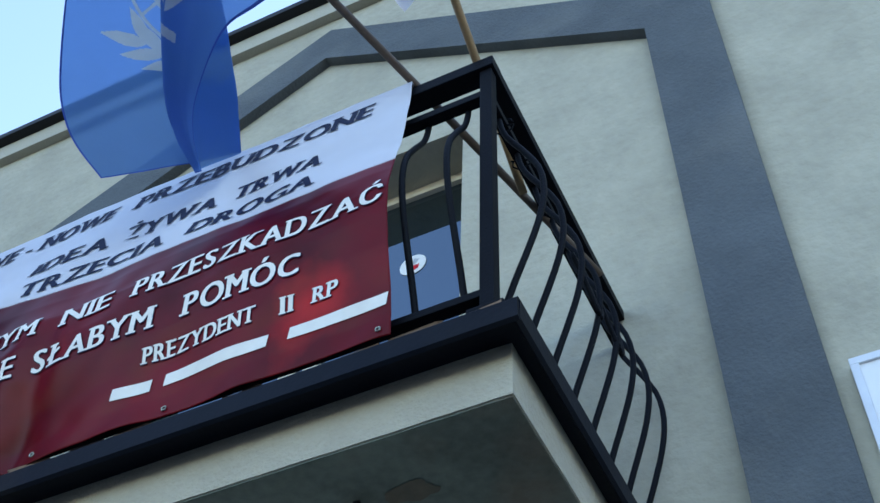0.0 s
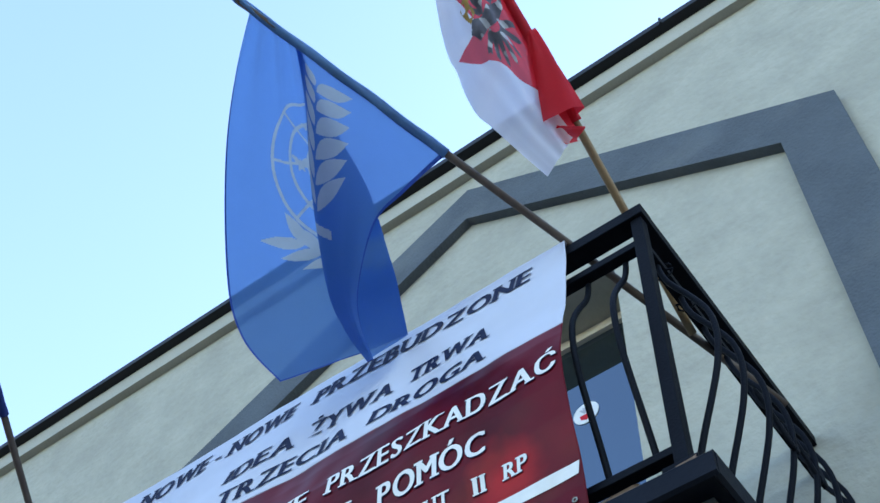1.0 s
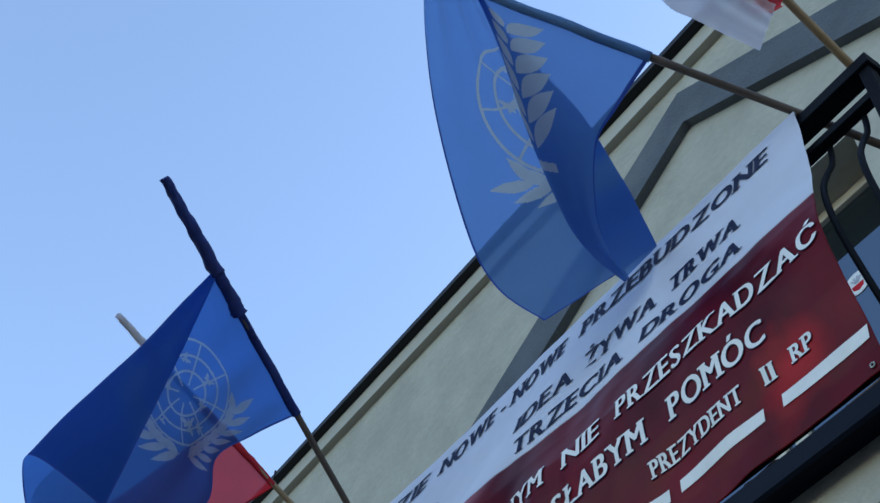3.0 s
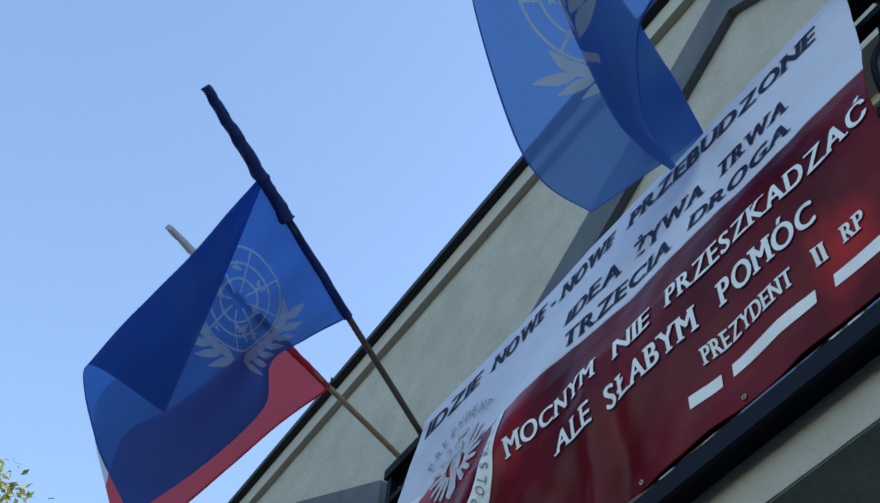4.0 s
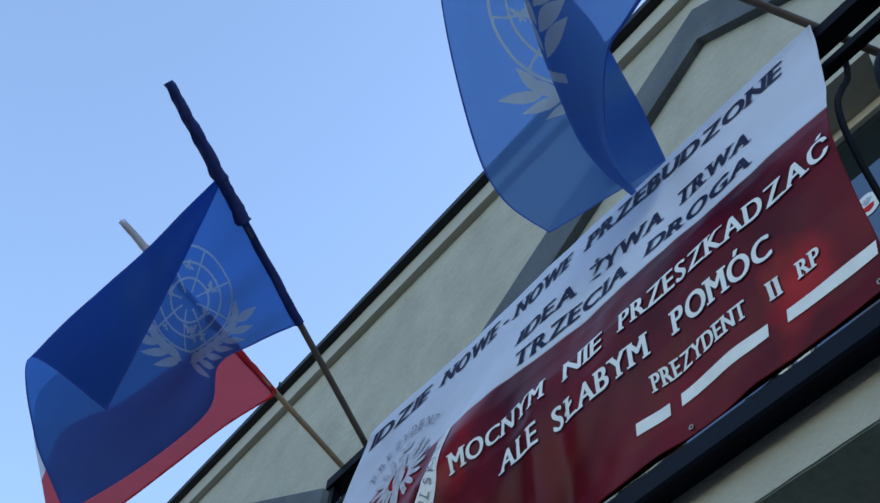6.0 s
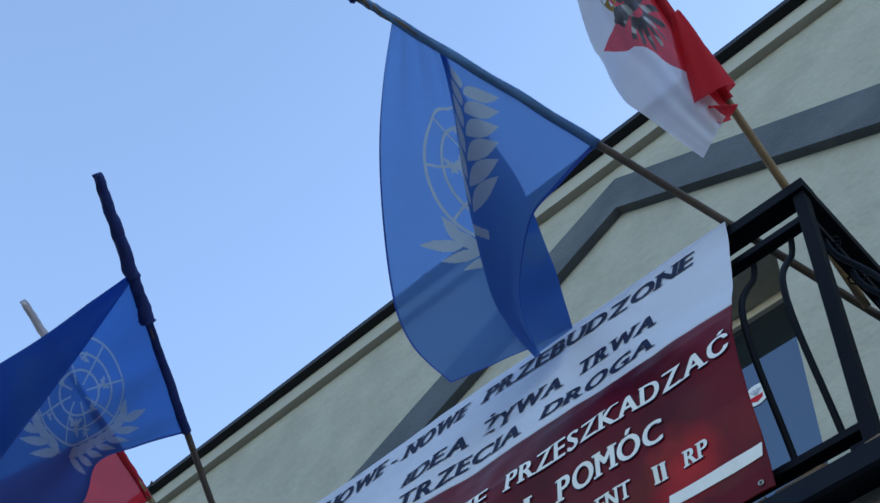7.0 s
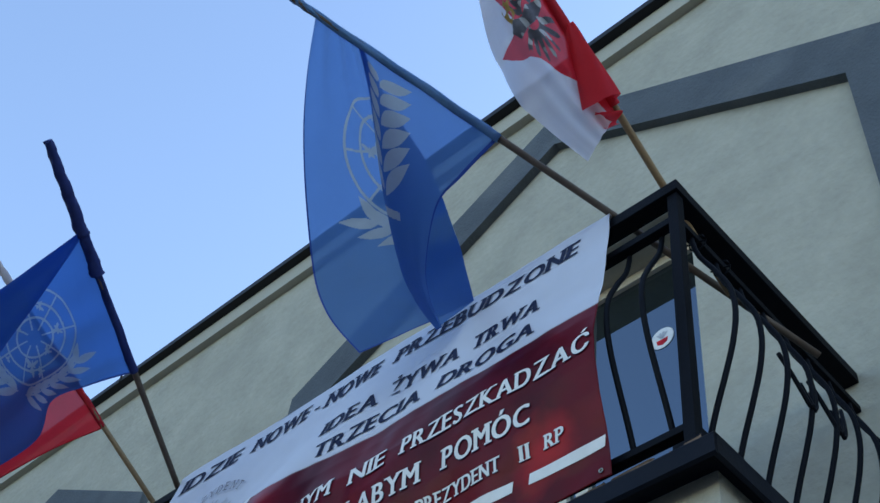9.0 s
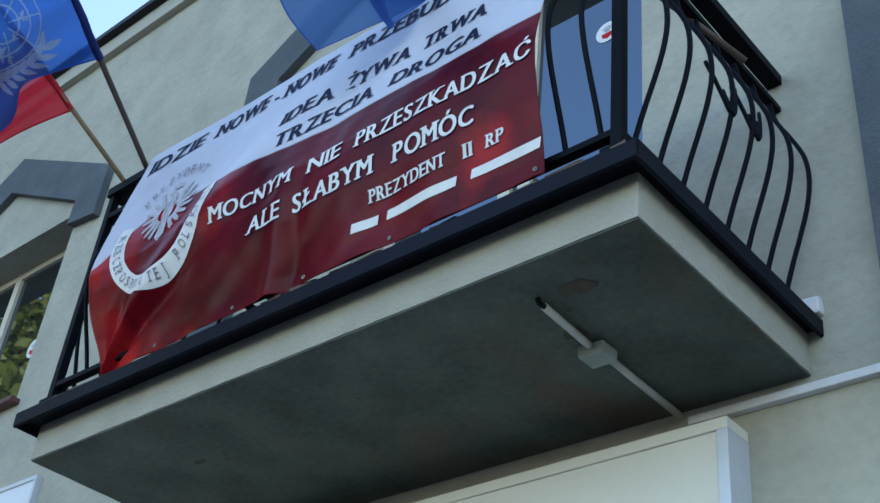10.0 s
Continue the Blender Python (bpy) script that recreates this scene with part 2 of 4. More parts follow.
def wall_front():
    bm = bmesh.new()
    spans = [(XL, WX0, None), (WX0, WX1, (WZ0, WZ1)), (WX1, DX0, None), (DX0, DX1, (DZ0, DZ1)), (DX1, XR, None)]
    for x0, x1, hole in spans:
        if hole is None:
            box(bm, x0, x1, 0, WT, GZ, ZT)
        else:
            box(bm, x0, x1, 0, WT, GZ, hole[0])
            box(bm, x0, x1, 0, WT, hole[1], ZT)
    bmesh.ops.remove_doubles(bm, verts=bm.verts, dist=1e-4)
    inner = [f for f in bm.faces if abs(f.normal.x) > 0.9 and XL + 0.1 < f.calc_center_median().x < XR - 0.1
             and sum(1 for g in bm.faces if g is not f and (g.calc_center_median() - f.calc_center_median()).length < 1e-4)]
    bmesh.ops.delete(bm, geom=inner, context="FACES_ONLY")
    return bm


wall = part("wall_north", wall_front(), M_WALL)
tagged(wall, "pale cream rough plaster house front in shade", "wall", kind="structure")
other = bmesh.new()
box(other, XL, XL + 0.4, WT, 9, GZ, ZT)
box(other, XR - 0.4, XR, WT, 9, GZ, ZT)
box(other, XL, XR, 9, 9.4, GZ, ZT)
tagged(part("wall_south", other, M_WALL), "plain cream plaster side and back walls", "wall", kind="structure")
tagged(part("floor", boxed(XL + 0.4, XR - 0.4, WT, 9, 3.1, 3.36), M_ROOM), "dim upper floor inside the house", "floor", kind="structure")
tagged(part("ceiling", boxed(XL + 0.4, XR - 0.4, WT, 9, 6.6, 6.8), M_ROOM), "dim plain ceiling inside the house", "ceiling", kind="structure")
tagged(part("wall_inner", boxed(XL + 0.4, XR - 0.4, 4.0, 4.2, 3.36, 6.6), M_ROOM), "dim plain inner wall behind the windows", "wall", kind="structure")
roof_ob = part("roof", prism_y([(XL - 0.1, 8.005), (XR + 0.1, 8.005), (XR + 0.1, 8.05), (XL - 0.1, 8.05)], -0.02, 9.5), M_ROOF)
tagged(roof_ob, "dark flat sheet-metal roof", "roof", kind="structure")

corn = bmesh.new()
box(corn, XL, XR, -0.055, 0.2, ZT, ZT + 0.163, bevel=0.006)
cornice = part("trim", corn, M_CORN)
tagged(cornice, "pale plaster cornice band under the roof edge", "cornice", kind="structure")
edge = bmesh.new()
box(edge, XL, XR, -0.115, 0.1, ZT + 0.166, ZT + 0.222, bevel=0.008)
roof_edge = part("trim", edge, M_ROOF)
tagged(roof_edge, "dark sheet-metal drip edge along the roof", "roof edge", kind="structure")
for k in range(8):
    x = XL + 1.3 + k * 2.93
    part("seam", tube([(x, -0.117, ZT + 0.164), (x, -0.118, ZT + 0.228)], 0.009, 6), M_ROOF, roof_edge)

# grey surrounds, raised from the wall
DC = -1.455


def surround(c, half, shoulder, peak, thick_v, leg, leg_bottom, cut):
    """A gabled plaster surround: half width to the outside, heights of shoulder and peak, width of the legs."""
    o = [(c - half, leg_bottom + cut), (c - half, shoulder), (c, peak), (c + half, shoulder), (c + half, leg_bottom + cut)]
    i = [(c + half - leg, leg_bottom), (c + half - leg, shoulder - thick_v * 0.52), (c, peak - thick_v), (c - half + leg, shoulder - thick_v * 0.52), (c - half + leg, leg_bottom)]
    return prism_y(o + i, -0.055, 0.003)


band = part("trim", surround(-1.432, 2.008, 6.358, 7.560, 0.324, 0.295, GZ, 0.0), M_BAND)
tagged(band, "dark grey raised plaster surround with gabled top round the door", "surround", kind="structure")
hood = part("trim", surround(-6.33, 1.415, 6.370, 7.095, 0.345, 0.32, 5.98, -0.04), M_BAND)
tagged(hood, "dark grey raised plaster gable surround over the window", "surround", kind="structure")

# ---- balcony slab ----
SX0, SX1, SY, SZ0, SZ1 = -2.88, 0.0, -0.984, 3.2, 3.36


def rough_slab():
    bm = bmesh.new()
    box(bm, SX0, SX1, SY, 0.0, SZ0, SZ1)
    bmesh.ops.subdivide_edges(bm, edges=[e for e in bm.edges if abs(e.verts[0].co.z - e.verts[1].co.z) < 1e-4 and min(e.verts[0].co.z, e.verts[1].co.z) < SZ0 + 0.01], cuts=60)
    for v in bm.verts:
        if v.co.z < SZ0 + 0.001 and v.co.y < -0.01:
            v.co.z += 0.003 * abs(noise.noise(v.co * 9)) + 0.003 * abs(noise.noise(v.co * 31))
    bmesh.ops.triangulate(bm, faces=[f for f in bm.faces if len(f.verts) > 4])
    return bm


slab = thing("balcony", "concrete balcony with pale plaster edge, black drip and dark underside", "balcony", at=(DC, 0, SZ0))


def under(name, bm, m, parent, label="", smooth=False):
    """A part whose coordinates are given in the world, under a thing that stands elsewhere."""
    bmesh.ops.translate(bm, vec=-Vector(parent.location), verts=bm.verts)
    return part(name, bm, m, parent, label, smooth)


under("slab", rough_slab(), M_FASCIA, slab, "pale rough plaster slab edge")
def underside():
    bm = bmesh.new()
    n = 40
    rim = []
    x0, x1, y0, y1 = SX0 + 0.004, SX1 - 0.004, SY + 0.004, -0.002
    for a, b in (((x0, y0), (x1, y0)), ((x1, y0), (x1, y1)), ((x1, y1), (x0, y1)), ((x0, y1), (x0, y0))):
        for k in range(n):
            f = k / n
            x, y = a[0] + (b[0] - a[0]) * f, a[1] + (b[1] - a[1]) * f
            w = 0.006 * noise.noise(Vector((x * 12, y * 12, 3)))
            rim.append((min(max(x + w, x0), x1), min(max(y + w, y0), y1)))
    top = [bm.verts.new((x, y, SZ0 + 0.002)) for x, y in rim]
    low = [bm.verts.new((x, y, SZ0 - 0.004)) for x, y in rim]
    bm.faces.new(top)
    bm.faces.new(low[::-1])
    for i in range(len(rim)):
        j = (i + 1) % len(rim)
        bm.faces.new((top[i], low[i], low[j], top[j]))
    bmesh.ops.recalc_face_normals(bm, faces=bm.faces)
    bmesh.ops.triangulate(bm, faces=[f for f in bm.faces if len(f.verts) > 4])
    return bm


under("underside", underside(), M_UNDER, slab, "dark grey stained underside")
# drip edge: an angled sheet that stands out from the slab
PX0, PX1, PY = SX0 - 0.052, 0.054, -1.072


def drip(a, b, out):
    """A folded metal strip from a to b; out points away from the slab."""
    prof = [(-0.13, 3.390), (0.0, 3.390), (0.006, 3.382), (0.004, 3.326), (-0.006, 3.320), (-0.012, 3.328), (-0.012, 3.352), (-0.13, 3.358)]
    bm = bmesh.new()
    rows = []
    for p in (a, b):
        rows.append([bm.verts.new((p[0] + out[0] * o, p[1] + out[1] * o, z)) for o, z in prof])
    n = len(prof)
    for i in range(n):
        bm.faces.new((rows[0][i], rows[0][(i + 1) % n], rows[1][(i + 1) % n], rows[1][i]))
    bm.faces.new(rows[0])
    bm.faces.new(rows[1][::-1])
    bmesh.ops.recalc_face_normals(bm, faces=bm.faces)
    bmesh.ops.triangulate(bm, faces=[f for f in bm.faces if len(f.verts) > 4])
    return bm


under("drip_edge", drip((PX0, PY), (PX1, PY), (0, -1)), M_STRIP, slab, "black painted sheet-metal drip edge")
under("drip_edge", drip((PX1 - 0.003, PY + 0.004), (PX1 - 0.003, -0.002), (1, 0)), M_STRIP, slab, "black painted sheet-metal drip edge")
under("drip_edge", drip((PX0 + 0.003, PY + 0.004), (PX0 + 0.003, -0.002), (-1, 0)), M_STRIP, slab, "black painted sheet-metal drip edge")
# worn tile edges on the balcony floor, just behind the drip edge
tile_rng = random.Random(5)
tile_meshes = []
for k in range(6):
    w = tile_rng.uniform(0.040, 0.080)
    bm = boxed(-w, w, -0.024, 0.024, 0, 0.015, bevel=0.004)
    for v in bm.verts:
        v.co += Vector((tile_rng.uniform(-0.008, 0.008), tile_rng.uniform(-0.003, 0.003), tile_rng.uniform(-0.004, 0.003) if v.co.z > 0.01 else 0))
    tile_meshes.append(mesh("tile", bm, M_TILE))
tiles = thing("floor_tiles", "worn brown clinker tile edging on the balcony floor", "tiles", at=(DC, -1.0, 3.390))
x = PX0 + 0.06
while x < PX1 - 0.04:
    if tile_rng.random() < 0.86:
        t_ob = new("tile", tile_rng.choice(tile_meshes))
        t_ob.parent = tiles
        t_ob.location = (x - DC, -1.036 + 1.0 + tile_rng.uniform(-0.006, 0.004), tile_rng.uniform(-0.001, 0.001))
        t_ob.rotation_euler = (0, 0, tile_rng.uniform(-0.05, 0.05))
    x += tile_rng.uniform(0.12, 0.20)
y = -0.95
while y < -0.05:
    t_ob = new("tile", tile_rng.choice(tile_meshes))
    t_ob.parent = tiles
    t_ob.location = (0.012 - DC, y + 1.0, 0)
    t_ob.rotation_euler = (0, 0, math.pi / 2 + tile_rng.uniform(-0.05, 0.05))
    y += tile_rng.uniform(0.098, 0.112)
floor_bm = boxed(SX0 + 0.02, SX1 - 0.02, -0.96, 0.0, 3.362, 3.40)
under("floor_bed", floor_bm, M_PAVE, slab)

# ---- railing ----
RX0, RX1, RY = -2.782, 0.0, -1.066
RZT, RW = 4.50, 0.062
R2, RB = 4.335, 3.475
railing = thing("balcony_railing", "black wrought-iron balcony railing with bellied bars", "railing", at=(DC, RY, 3.4))


def belly(h):
    """How far a bar stands out at the height h, from 0 at the bottom rail to 1 at the second rail."""
    return spline([(0, 0, 0), (0.030, 0, 0), (0.068, 0, 0), (0.102, 0, 0), (0.120, 0, 0), (0.112, 0, 0), (0.070, 0, 0), (0.020, 0, 0), (0, 0, 0)], h).x


def bar_mesh():
    bm = bmesh.new()
    pts = [(0, -belly(k / 22), (R2 - RB) * k / 22) for k in range(23)]
    r = 0.0078
    rings = []
    for i, p in enumerate(pts):
        a, b = pts[max(i - 1, 0)], pts[min(i + 1, 22)]
        d = Vector((0, b[1] - a[1], b[2] - a[2])).normalized()
        nrm = Vector((0, d.z, -d.y))
        rings.append([bm.verts.new(Vector(p) + r * (sx * Vector((1, 0, 0)) + sy * nrm)) for sx, sy in ((-1, -0.5), (-0.5, -1), (0.5, -1), (1, -0.5), (1, 0.5), (0.5, 1), (-0.5, 1), (-1, 0.5))])
    for a, b in zip(rings, rings[1:]):
        for k in range(8):
            bm.faces.new((a[k], a[(k + 1) % 8], b[(k + 1) % 8], b[k]))
    bmesh.ops.recalc_face_normals(bm, faces=bm.faces)
    me = mesh("bar", bm, M_IRON)
    me.shade_smooth()
    return me


for name, z0, z1, w, inset in (("top_rail", RZT - 0.048, RZT, RW, 0.0), ("second_rail", R2 - 0.015, R2 + 0.015, 0.034, 0.014), ("bottom_rail", RB - 0.014, RB + 0.010, 0.034, 0.014)):
    i = inset
    under(name, boxed(RX0 + i, RX1 - i, RY + i, RY + i + w, z0, z1, bevel=0.004), M_IRON, railing)
    under(name, boxed(RX1 - i - w, RX1 - i - 0.001, RY + i + w - 0.002, -0.0, z0 + 0.001, z1 - 0.001, bevel=0.004), M_IRON, railing)
    under(name, boxed(RX0 + i + 0.001, RX0 + i + w, RY + i + w - 0.002, -0.0, z0 + 0.001, z1 - 0.001, bevel=0.004), M_IRON, railing)
for px in (RX0 + 0.028, RX1 - 0.028):
    post = under("post", boxed(px - 0.018, px + 0.018, RY + 0.012, RY + 0.048, 3.40, RZT - 0.046, bevel=0.004), M_IRON, railing)
    under("foot", boxed(px - 0.045, px + 0.045, RY + 0.0, RY + 0.07, 3.389, 3.412, bevel=0.004), M_IRON, railing).parent = post
BAR = bar_mesh()
n_front = 21
for k in range(n_front):
    b_ob = new("bar", BAR)
    b_ob.parent = railing
    b_ob.location = (RX1 - 0.097 - 0.124 * k - DC, 0.050, RB - 3.4)
for px, turn in ((RX1 - 0.031, 90), (RX0 + 0.031, -90)):
    for k in range(8):
        b_ob = new("bar", BAR)
        b_ob.parent = railing
        b_ob.location = (px - DC, -0.958 + 0.128 * k - RY, RB - 3.4)
        b_ob.rotation_euler = (0, 0, radians(turn))


def hook():
    """A small forged hook that curls up beside a bar."""
    pts = [(-0.02, -0.085, 0.15), (-0.006, -0.052, 0.085), (0.004, -0.018, 0.02), (0.006, 0.004, -0.006), (0.006, 0.016, 0.004), (0.004, 0.006, 0.024), (0.0, -0.008, 0.05), (-0.004, -0.012, 0.072)]
    return tube([spline(pts, k / 26) for k in range(27)], 0.0072, 6)


for y, z in ((-0.60, 3.835), (-0.44, 3.85)):
    for f in (1, -1):
        bm = hook()
        if f < 0:
            bmesh.ops.scale(bm, vec=(1, -0.8, 1.15), verts=bm.verts)
            bmesh.ops.recalc_face_normals(bm, faces=bm.faces)
        bmesh.ops.translate(bm, vec=(RX1 + 0.078, y + (0.0 if f > 0 else 0.034), z), verts=bm.verts)
        under("scroll", bm, M_IRON, railing, smooth=True)
for y0 in (-0.93, -0.80):
    tie = part("cable_tie", tube([(RX1 - 0.03 + 0.03 * math.cos(k * 0.7), y0 + 0.01 * k / 9, 4.335 + 0.03 * math.sin(k * 0.7)) for k in range(10)] + [(RX1 - 0.05, y0 - 0.03, 4.30)], 0.003, 6), M_IRON, smooth=True)
    tagged(tie, "thin black wire tie round the second rail", "wire tie")

patch_bm = boxed(-0.006, 0.062, -0.035, 0.0, 3.40, 3.465, bevel=0.008)
for v in patch_bm.verts:
    v.co += Vector((0.006 * noise.noise(v.co * 40), 0, 0.008 * noise.noise(v.co * 33)))
tagged(part("mortar_patch", patch_bm, M_PVC), "small white mortar patch where the railing meets the wall", "mortar")

# ---- balcony door and window ----
def glazed(name, x0, x1, z0, z1, y, mullions, label, sill=False):
    w = thing(name, label, "window" if sill else "door", kind="structure", at=((x0 + x1) / 2, y, z0))
    f = 0.055
    for n2, a in (("frame", (x0, x1, y - 0.02, y + 0.05, z1 - f, z1)), ("frame", (x0, x1, y - 0.02, y + 0.05, z0, z0 + f)),
                  ("frame", (x0, x0 + f, y - 0.02, y + 0.05, z0 + f, z1 - f)), ("frame", (x1 - f, x1, y - 0.02, y + 0.05, z0 + f, z1 - f))):
        under(n2, boxed(*a, bevel=0.005), M_FRAME, w)
    xs = [x0 + f] + sorted(mullions) + [x1 - f]
    for m in mullions:
        under("mullion", boxed(m - 0.035, m + 0.035, y - 0.022, y + 0.048, z0 + f, z1 - f, bevel=0.005), M_FRAME, w)
    for a, b in zip(xs, xs[1:]):
        g = under("pane", boxed(a - 0.005, b + 0.005, y + 0.005, y + 0.013, z0 + f - 0.01, z1 - f + 0.01), M_GLASS, w)
        g.visible_shadow = False
    if sill:
        under("sill", boxed(x0 - 0.06, x1 + 0.06, -0.07, y, z0 - 0.03, z0 + 0.006, bevel=0.006), M_SILL, w, "dark red sheet-metal sill")
    return w


GY = 0.225
glazed("door_1", DX0 + 0.003, DX1 - 0.003, DZ0 + 0.045, DZ1 - 0.003, GY, [DC - 0.06, DC + 0.06], "tall closed balcony door with cream frame and glass reflecting sky")
glazed("window_1", WX0 + 0.003, WX1 - 0.003, WZ0 + 0.012, WZ1 - 0.003, 0.24, [(WX0 + WX1) / 2], "wide window with cream frame reflecting trees, under the grey gable", sill=True)


def disc(r, y0, y1, sx=1.0, n=28):
    return prism_y([(r * sx * math.cos(2 * math.pi * k / n), r * math.sin(2 * math.pi * k / n)) for k in range(n)], y0, y1)


def sticker(x, y, z, r):
    s = thing("sticker", "round white sticker with a red and grey emblem on the glass", "sticker", at=(x, y, z))
    part("base", disc(r, -0.002, 0.0), M_TWHITE, s)
    part("emblem", prism_y([(-0.5 * r, -0.12 * r), (0.5 * r, -0.12 * r), (0.42 * r, -0.5 * r), (0, -0.7 * r), (-0.42 * r, -0.5 * r)], -0.0035, -0.001), M_REDC, s)
    for a in (-40, -15, 15, 40):
        c, q = math.cos(radians(a)), math.sin(radians(a))
        part("feather", prism_y([(q * 0.1 * r - 0.06 * r, 0), (q * 0.6 * r - 0.1 * r, c * 0.6 * r), (q * 0.6 * r + 0.1 * r, c * 0.6 * r), (q * 0.1 * r + 0.06 * r, 0)], -0.0035 - 0.0002 * (a > 0), -0.001), M_SILVER, s)
    return s


sticker(-0.955, GY + 0.0035, 5.505, 0.064)
sticker(-5.75, 0.2435, 5.30, 0.075)

# ---- banner ----
BX0, BX1, BZ0, BZ1 = -2.46, -0.25, 3.402, 4.507
BMID = 4.022                                 # where white meets red


def ban(x, z, off=0.0):
    """A point of the hung banner: it follows the bellied bars, sags at the foot and is drawn in at the lower corner."""
    y = float(np.interp(z, [3.40, 3.46, 3.55, 3.65, 3.75, 3.84, 3.93, 4.05, 4.2, 4.507], [-1.074, -1.082, -1.106, -1.140, -1.163, -1.173, -1.165, -1.146, -1.121, -1.077]))
    s = (x - BX0) / (BX1 - BX0)
    v = (BZ1 - z) / (BZ1 - BZ0)
    pull = math.exp(-((s - 0.0) / 0.22) ** 2) * v ** 3
    edge = math.exp(-(s / 0.05) ** 2)
    xx = x - 0.05 * edge * math.sin(math.pi * min(max((v - 0.05), 0), 1)) + 0.07 * edge * v ** 3 + 0.018 * math.exp(-((1 - s) / 0.05) ** 2) * math.sin(math.pi * min(max(v, 0), 1))
    # creases that fan out from the lower corner and one in the middle
    a = math.atan2(max(v * -1.1 + 1.1, 0) + 0.001, max(s * 2.2, 0) + 0.001)
    d = math.hypot(s * 2.2, (1 - v) * 1.1)
    crease = 0.036 * math.exp(-((a - 0.62) / 0.10) ** 2) * math.exp(-d * 1.0) - 0.034 * math.exp(-((a - 0.42) / 0.10) ** 2) * math.exp(-d * 1.0) - 0.026 * math.exp(-((a - 0.95) / 0.14) ** 2) * math.exp(-d * 1.6)
    g = s - 0.47 - 0.10 * (1 - v)
    crease += 0.017 * math.exp(-(g / 0.020) ** 2) * max(v - 0.5, 0) * 2 - 0.017 * math.exp(-((g - 0.045) / 0.022) ** 2) * max(v - 0.5, 0) * 2
    ripple = 0.004 * math.sin(s * 37 + v * 3) * v + 0.0045 * noise.noise(Vector((x * 4, z * 5, 1))) + 0.0028 * noise.noise(Vector((x * 11 + z * 6, z * 9 - x * 4, 4)))
    ripple += 0.0035 * math.sin(26 * s - 9 * v + 3 * noise.noise(Vector((x * 2, z * 2, 8)))) * (0.25 + 0.75 * v) + 0.003
    ripple += (0.0020 * math.sin(44 * s + 34 * v) + 0.0010 * math.sin(83 * s + 51 * v + 2)) * max(v - 0.3, 0) * 1.4
    y += -(crease + ripple) + 0.03 * pull
    sag = 0.004 * math.sin(s * 9 * math.pi) * max(v - 0.9, 0) * 10 * 0.3 + 0.006 * math.sin(s * 5 * math.pi) * max(0.08 - v, 0) * 12
    return Vector((xx, y - off, z + sag))


def mid(x):
    s = (x - BX0) / (BX1 - BX0)
    return BMID - 0.075 * max(s - 0.3, 0) - 0.16 * math.exp(-(s / 0.06) ** 2) + 0.010 * math.sin(s * 7 + 0.6)


banner = thing("banner", "vinyl banner, white over deep red, tied along the railing front", "banner", at=(DC, RY, BZ0))


def field(z_of_v, nv):
    bm = patch(lambda u, v: ban(BX0 + u * (BX1 - BX0), z_of_v(BX0 + u * (BX1 - BX0), v)), 0, 1, 0, 1, 420, nv)
    return thick(bm, 0.0012)


under("white_field", field(lambda x, v: mid(x) + (BZ1 - mid(x)) * v, 80), M_BWHITE, banner, "glossy white upper field", True)
under("red_field", field(lambda x, v: BZ0 + (mid(x) - BZ0) * v, 100), M_BRED, banner, "glossy deep red lower field with sheen painted as lighter patches", True)
under("hem", thick(patch(lambda u, v: Vector((BX0 + 0.03 + u * (BX1 - BX0 - 0.03), RY - 0.01 + 0.06 * v, BZ1 + 0.004 * math.sin(v * 3.1))), 0, 1, 0, 1, 40, 4), 0.001), M_BWHITE, banner, "top edge folded over the rail")

LIFT = 0.0026


GLYPHS = {}


def glyph(ch):
    """The flat outline of one letter of the built-in font: points in capitals' heights, faces, its width."""
    if ch not in GLYPHS:
        c = bpy.data.curves.new("letters", "FONT")
        c.body, c.size, c.resolution_u = ch, 1.0, 4
        ob = bpy.data.objects.new("letters", c)
        scene.collection.objects.link(ob)
        me = bpy.data.meshes.new_from_object(ob.evaluated_get(bpy.context.evaluated_depsgraph_get()))
        bpy.data.objects.remove(ob)
        co = np.array([v.co for v in me.vertices]) / 0.69
        x0, x1 = co[:, 0].min(), co[:, 0].max()
        GLYPHS[ch] = [(x - x0, y) for x, y, _ in co], [list(p.vertices) for p in me.polygons], x1 - x0
        bpy.data.meshes.remove(me)
    return GLYPHS[ch]


# where a letter's stems end, as parts of its width: at the foot and at the head
STEMS = {"I": ((0.5,), (0.5,)), "D": ((0.1,), (0.1,)), "E": ((0.1,), (0.1,)), "N": ((0.08,), (0.08, 0.92)), "P": ((0.1,), (0.1,)), "R": ((0.1, 0.92), (0.1,)),
         "B": ((0.1,), (0.1,)), "U": ((), (0.1, 0.9)), "A": ((0.06, 0.94), ()), "W": ((), (0.05, 0.95)), "Y": ((0.5,), (0.06, 0.94)), "T": ((0.5,), ()),
         "M": ((0.06, 0.94), (0.06, 0.94)), "K": ((0.1, 0.94), (0.1, 0.92)), "L": ((0.15,), (0.15,)), "Ł": ((0.25,), (0.25,)), "Ż": ((), ()), "J": ((), (0.8,))}


def flat_faces(out, polys):
    bm = bmesh.new()
    vs = [bm.verts.new((x, y, 0)) for x, y in out]
    for p in polys:
        try:
            bm.faces.new([vs[i] for i in p])
        except ValueError:
            pass
    return bm


def cut(bm, at, normal):
    bmesh.ops.bisect_plane(bm, geom=[*bm.verts, *bm.edges, *bm.faces], plane_co=at, plane_no=normal)


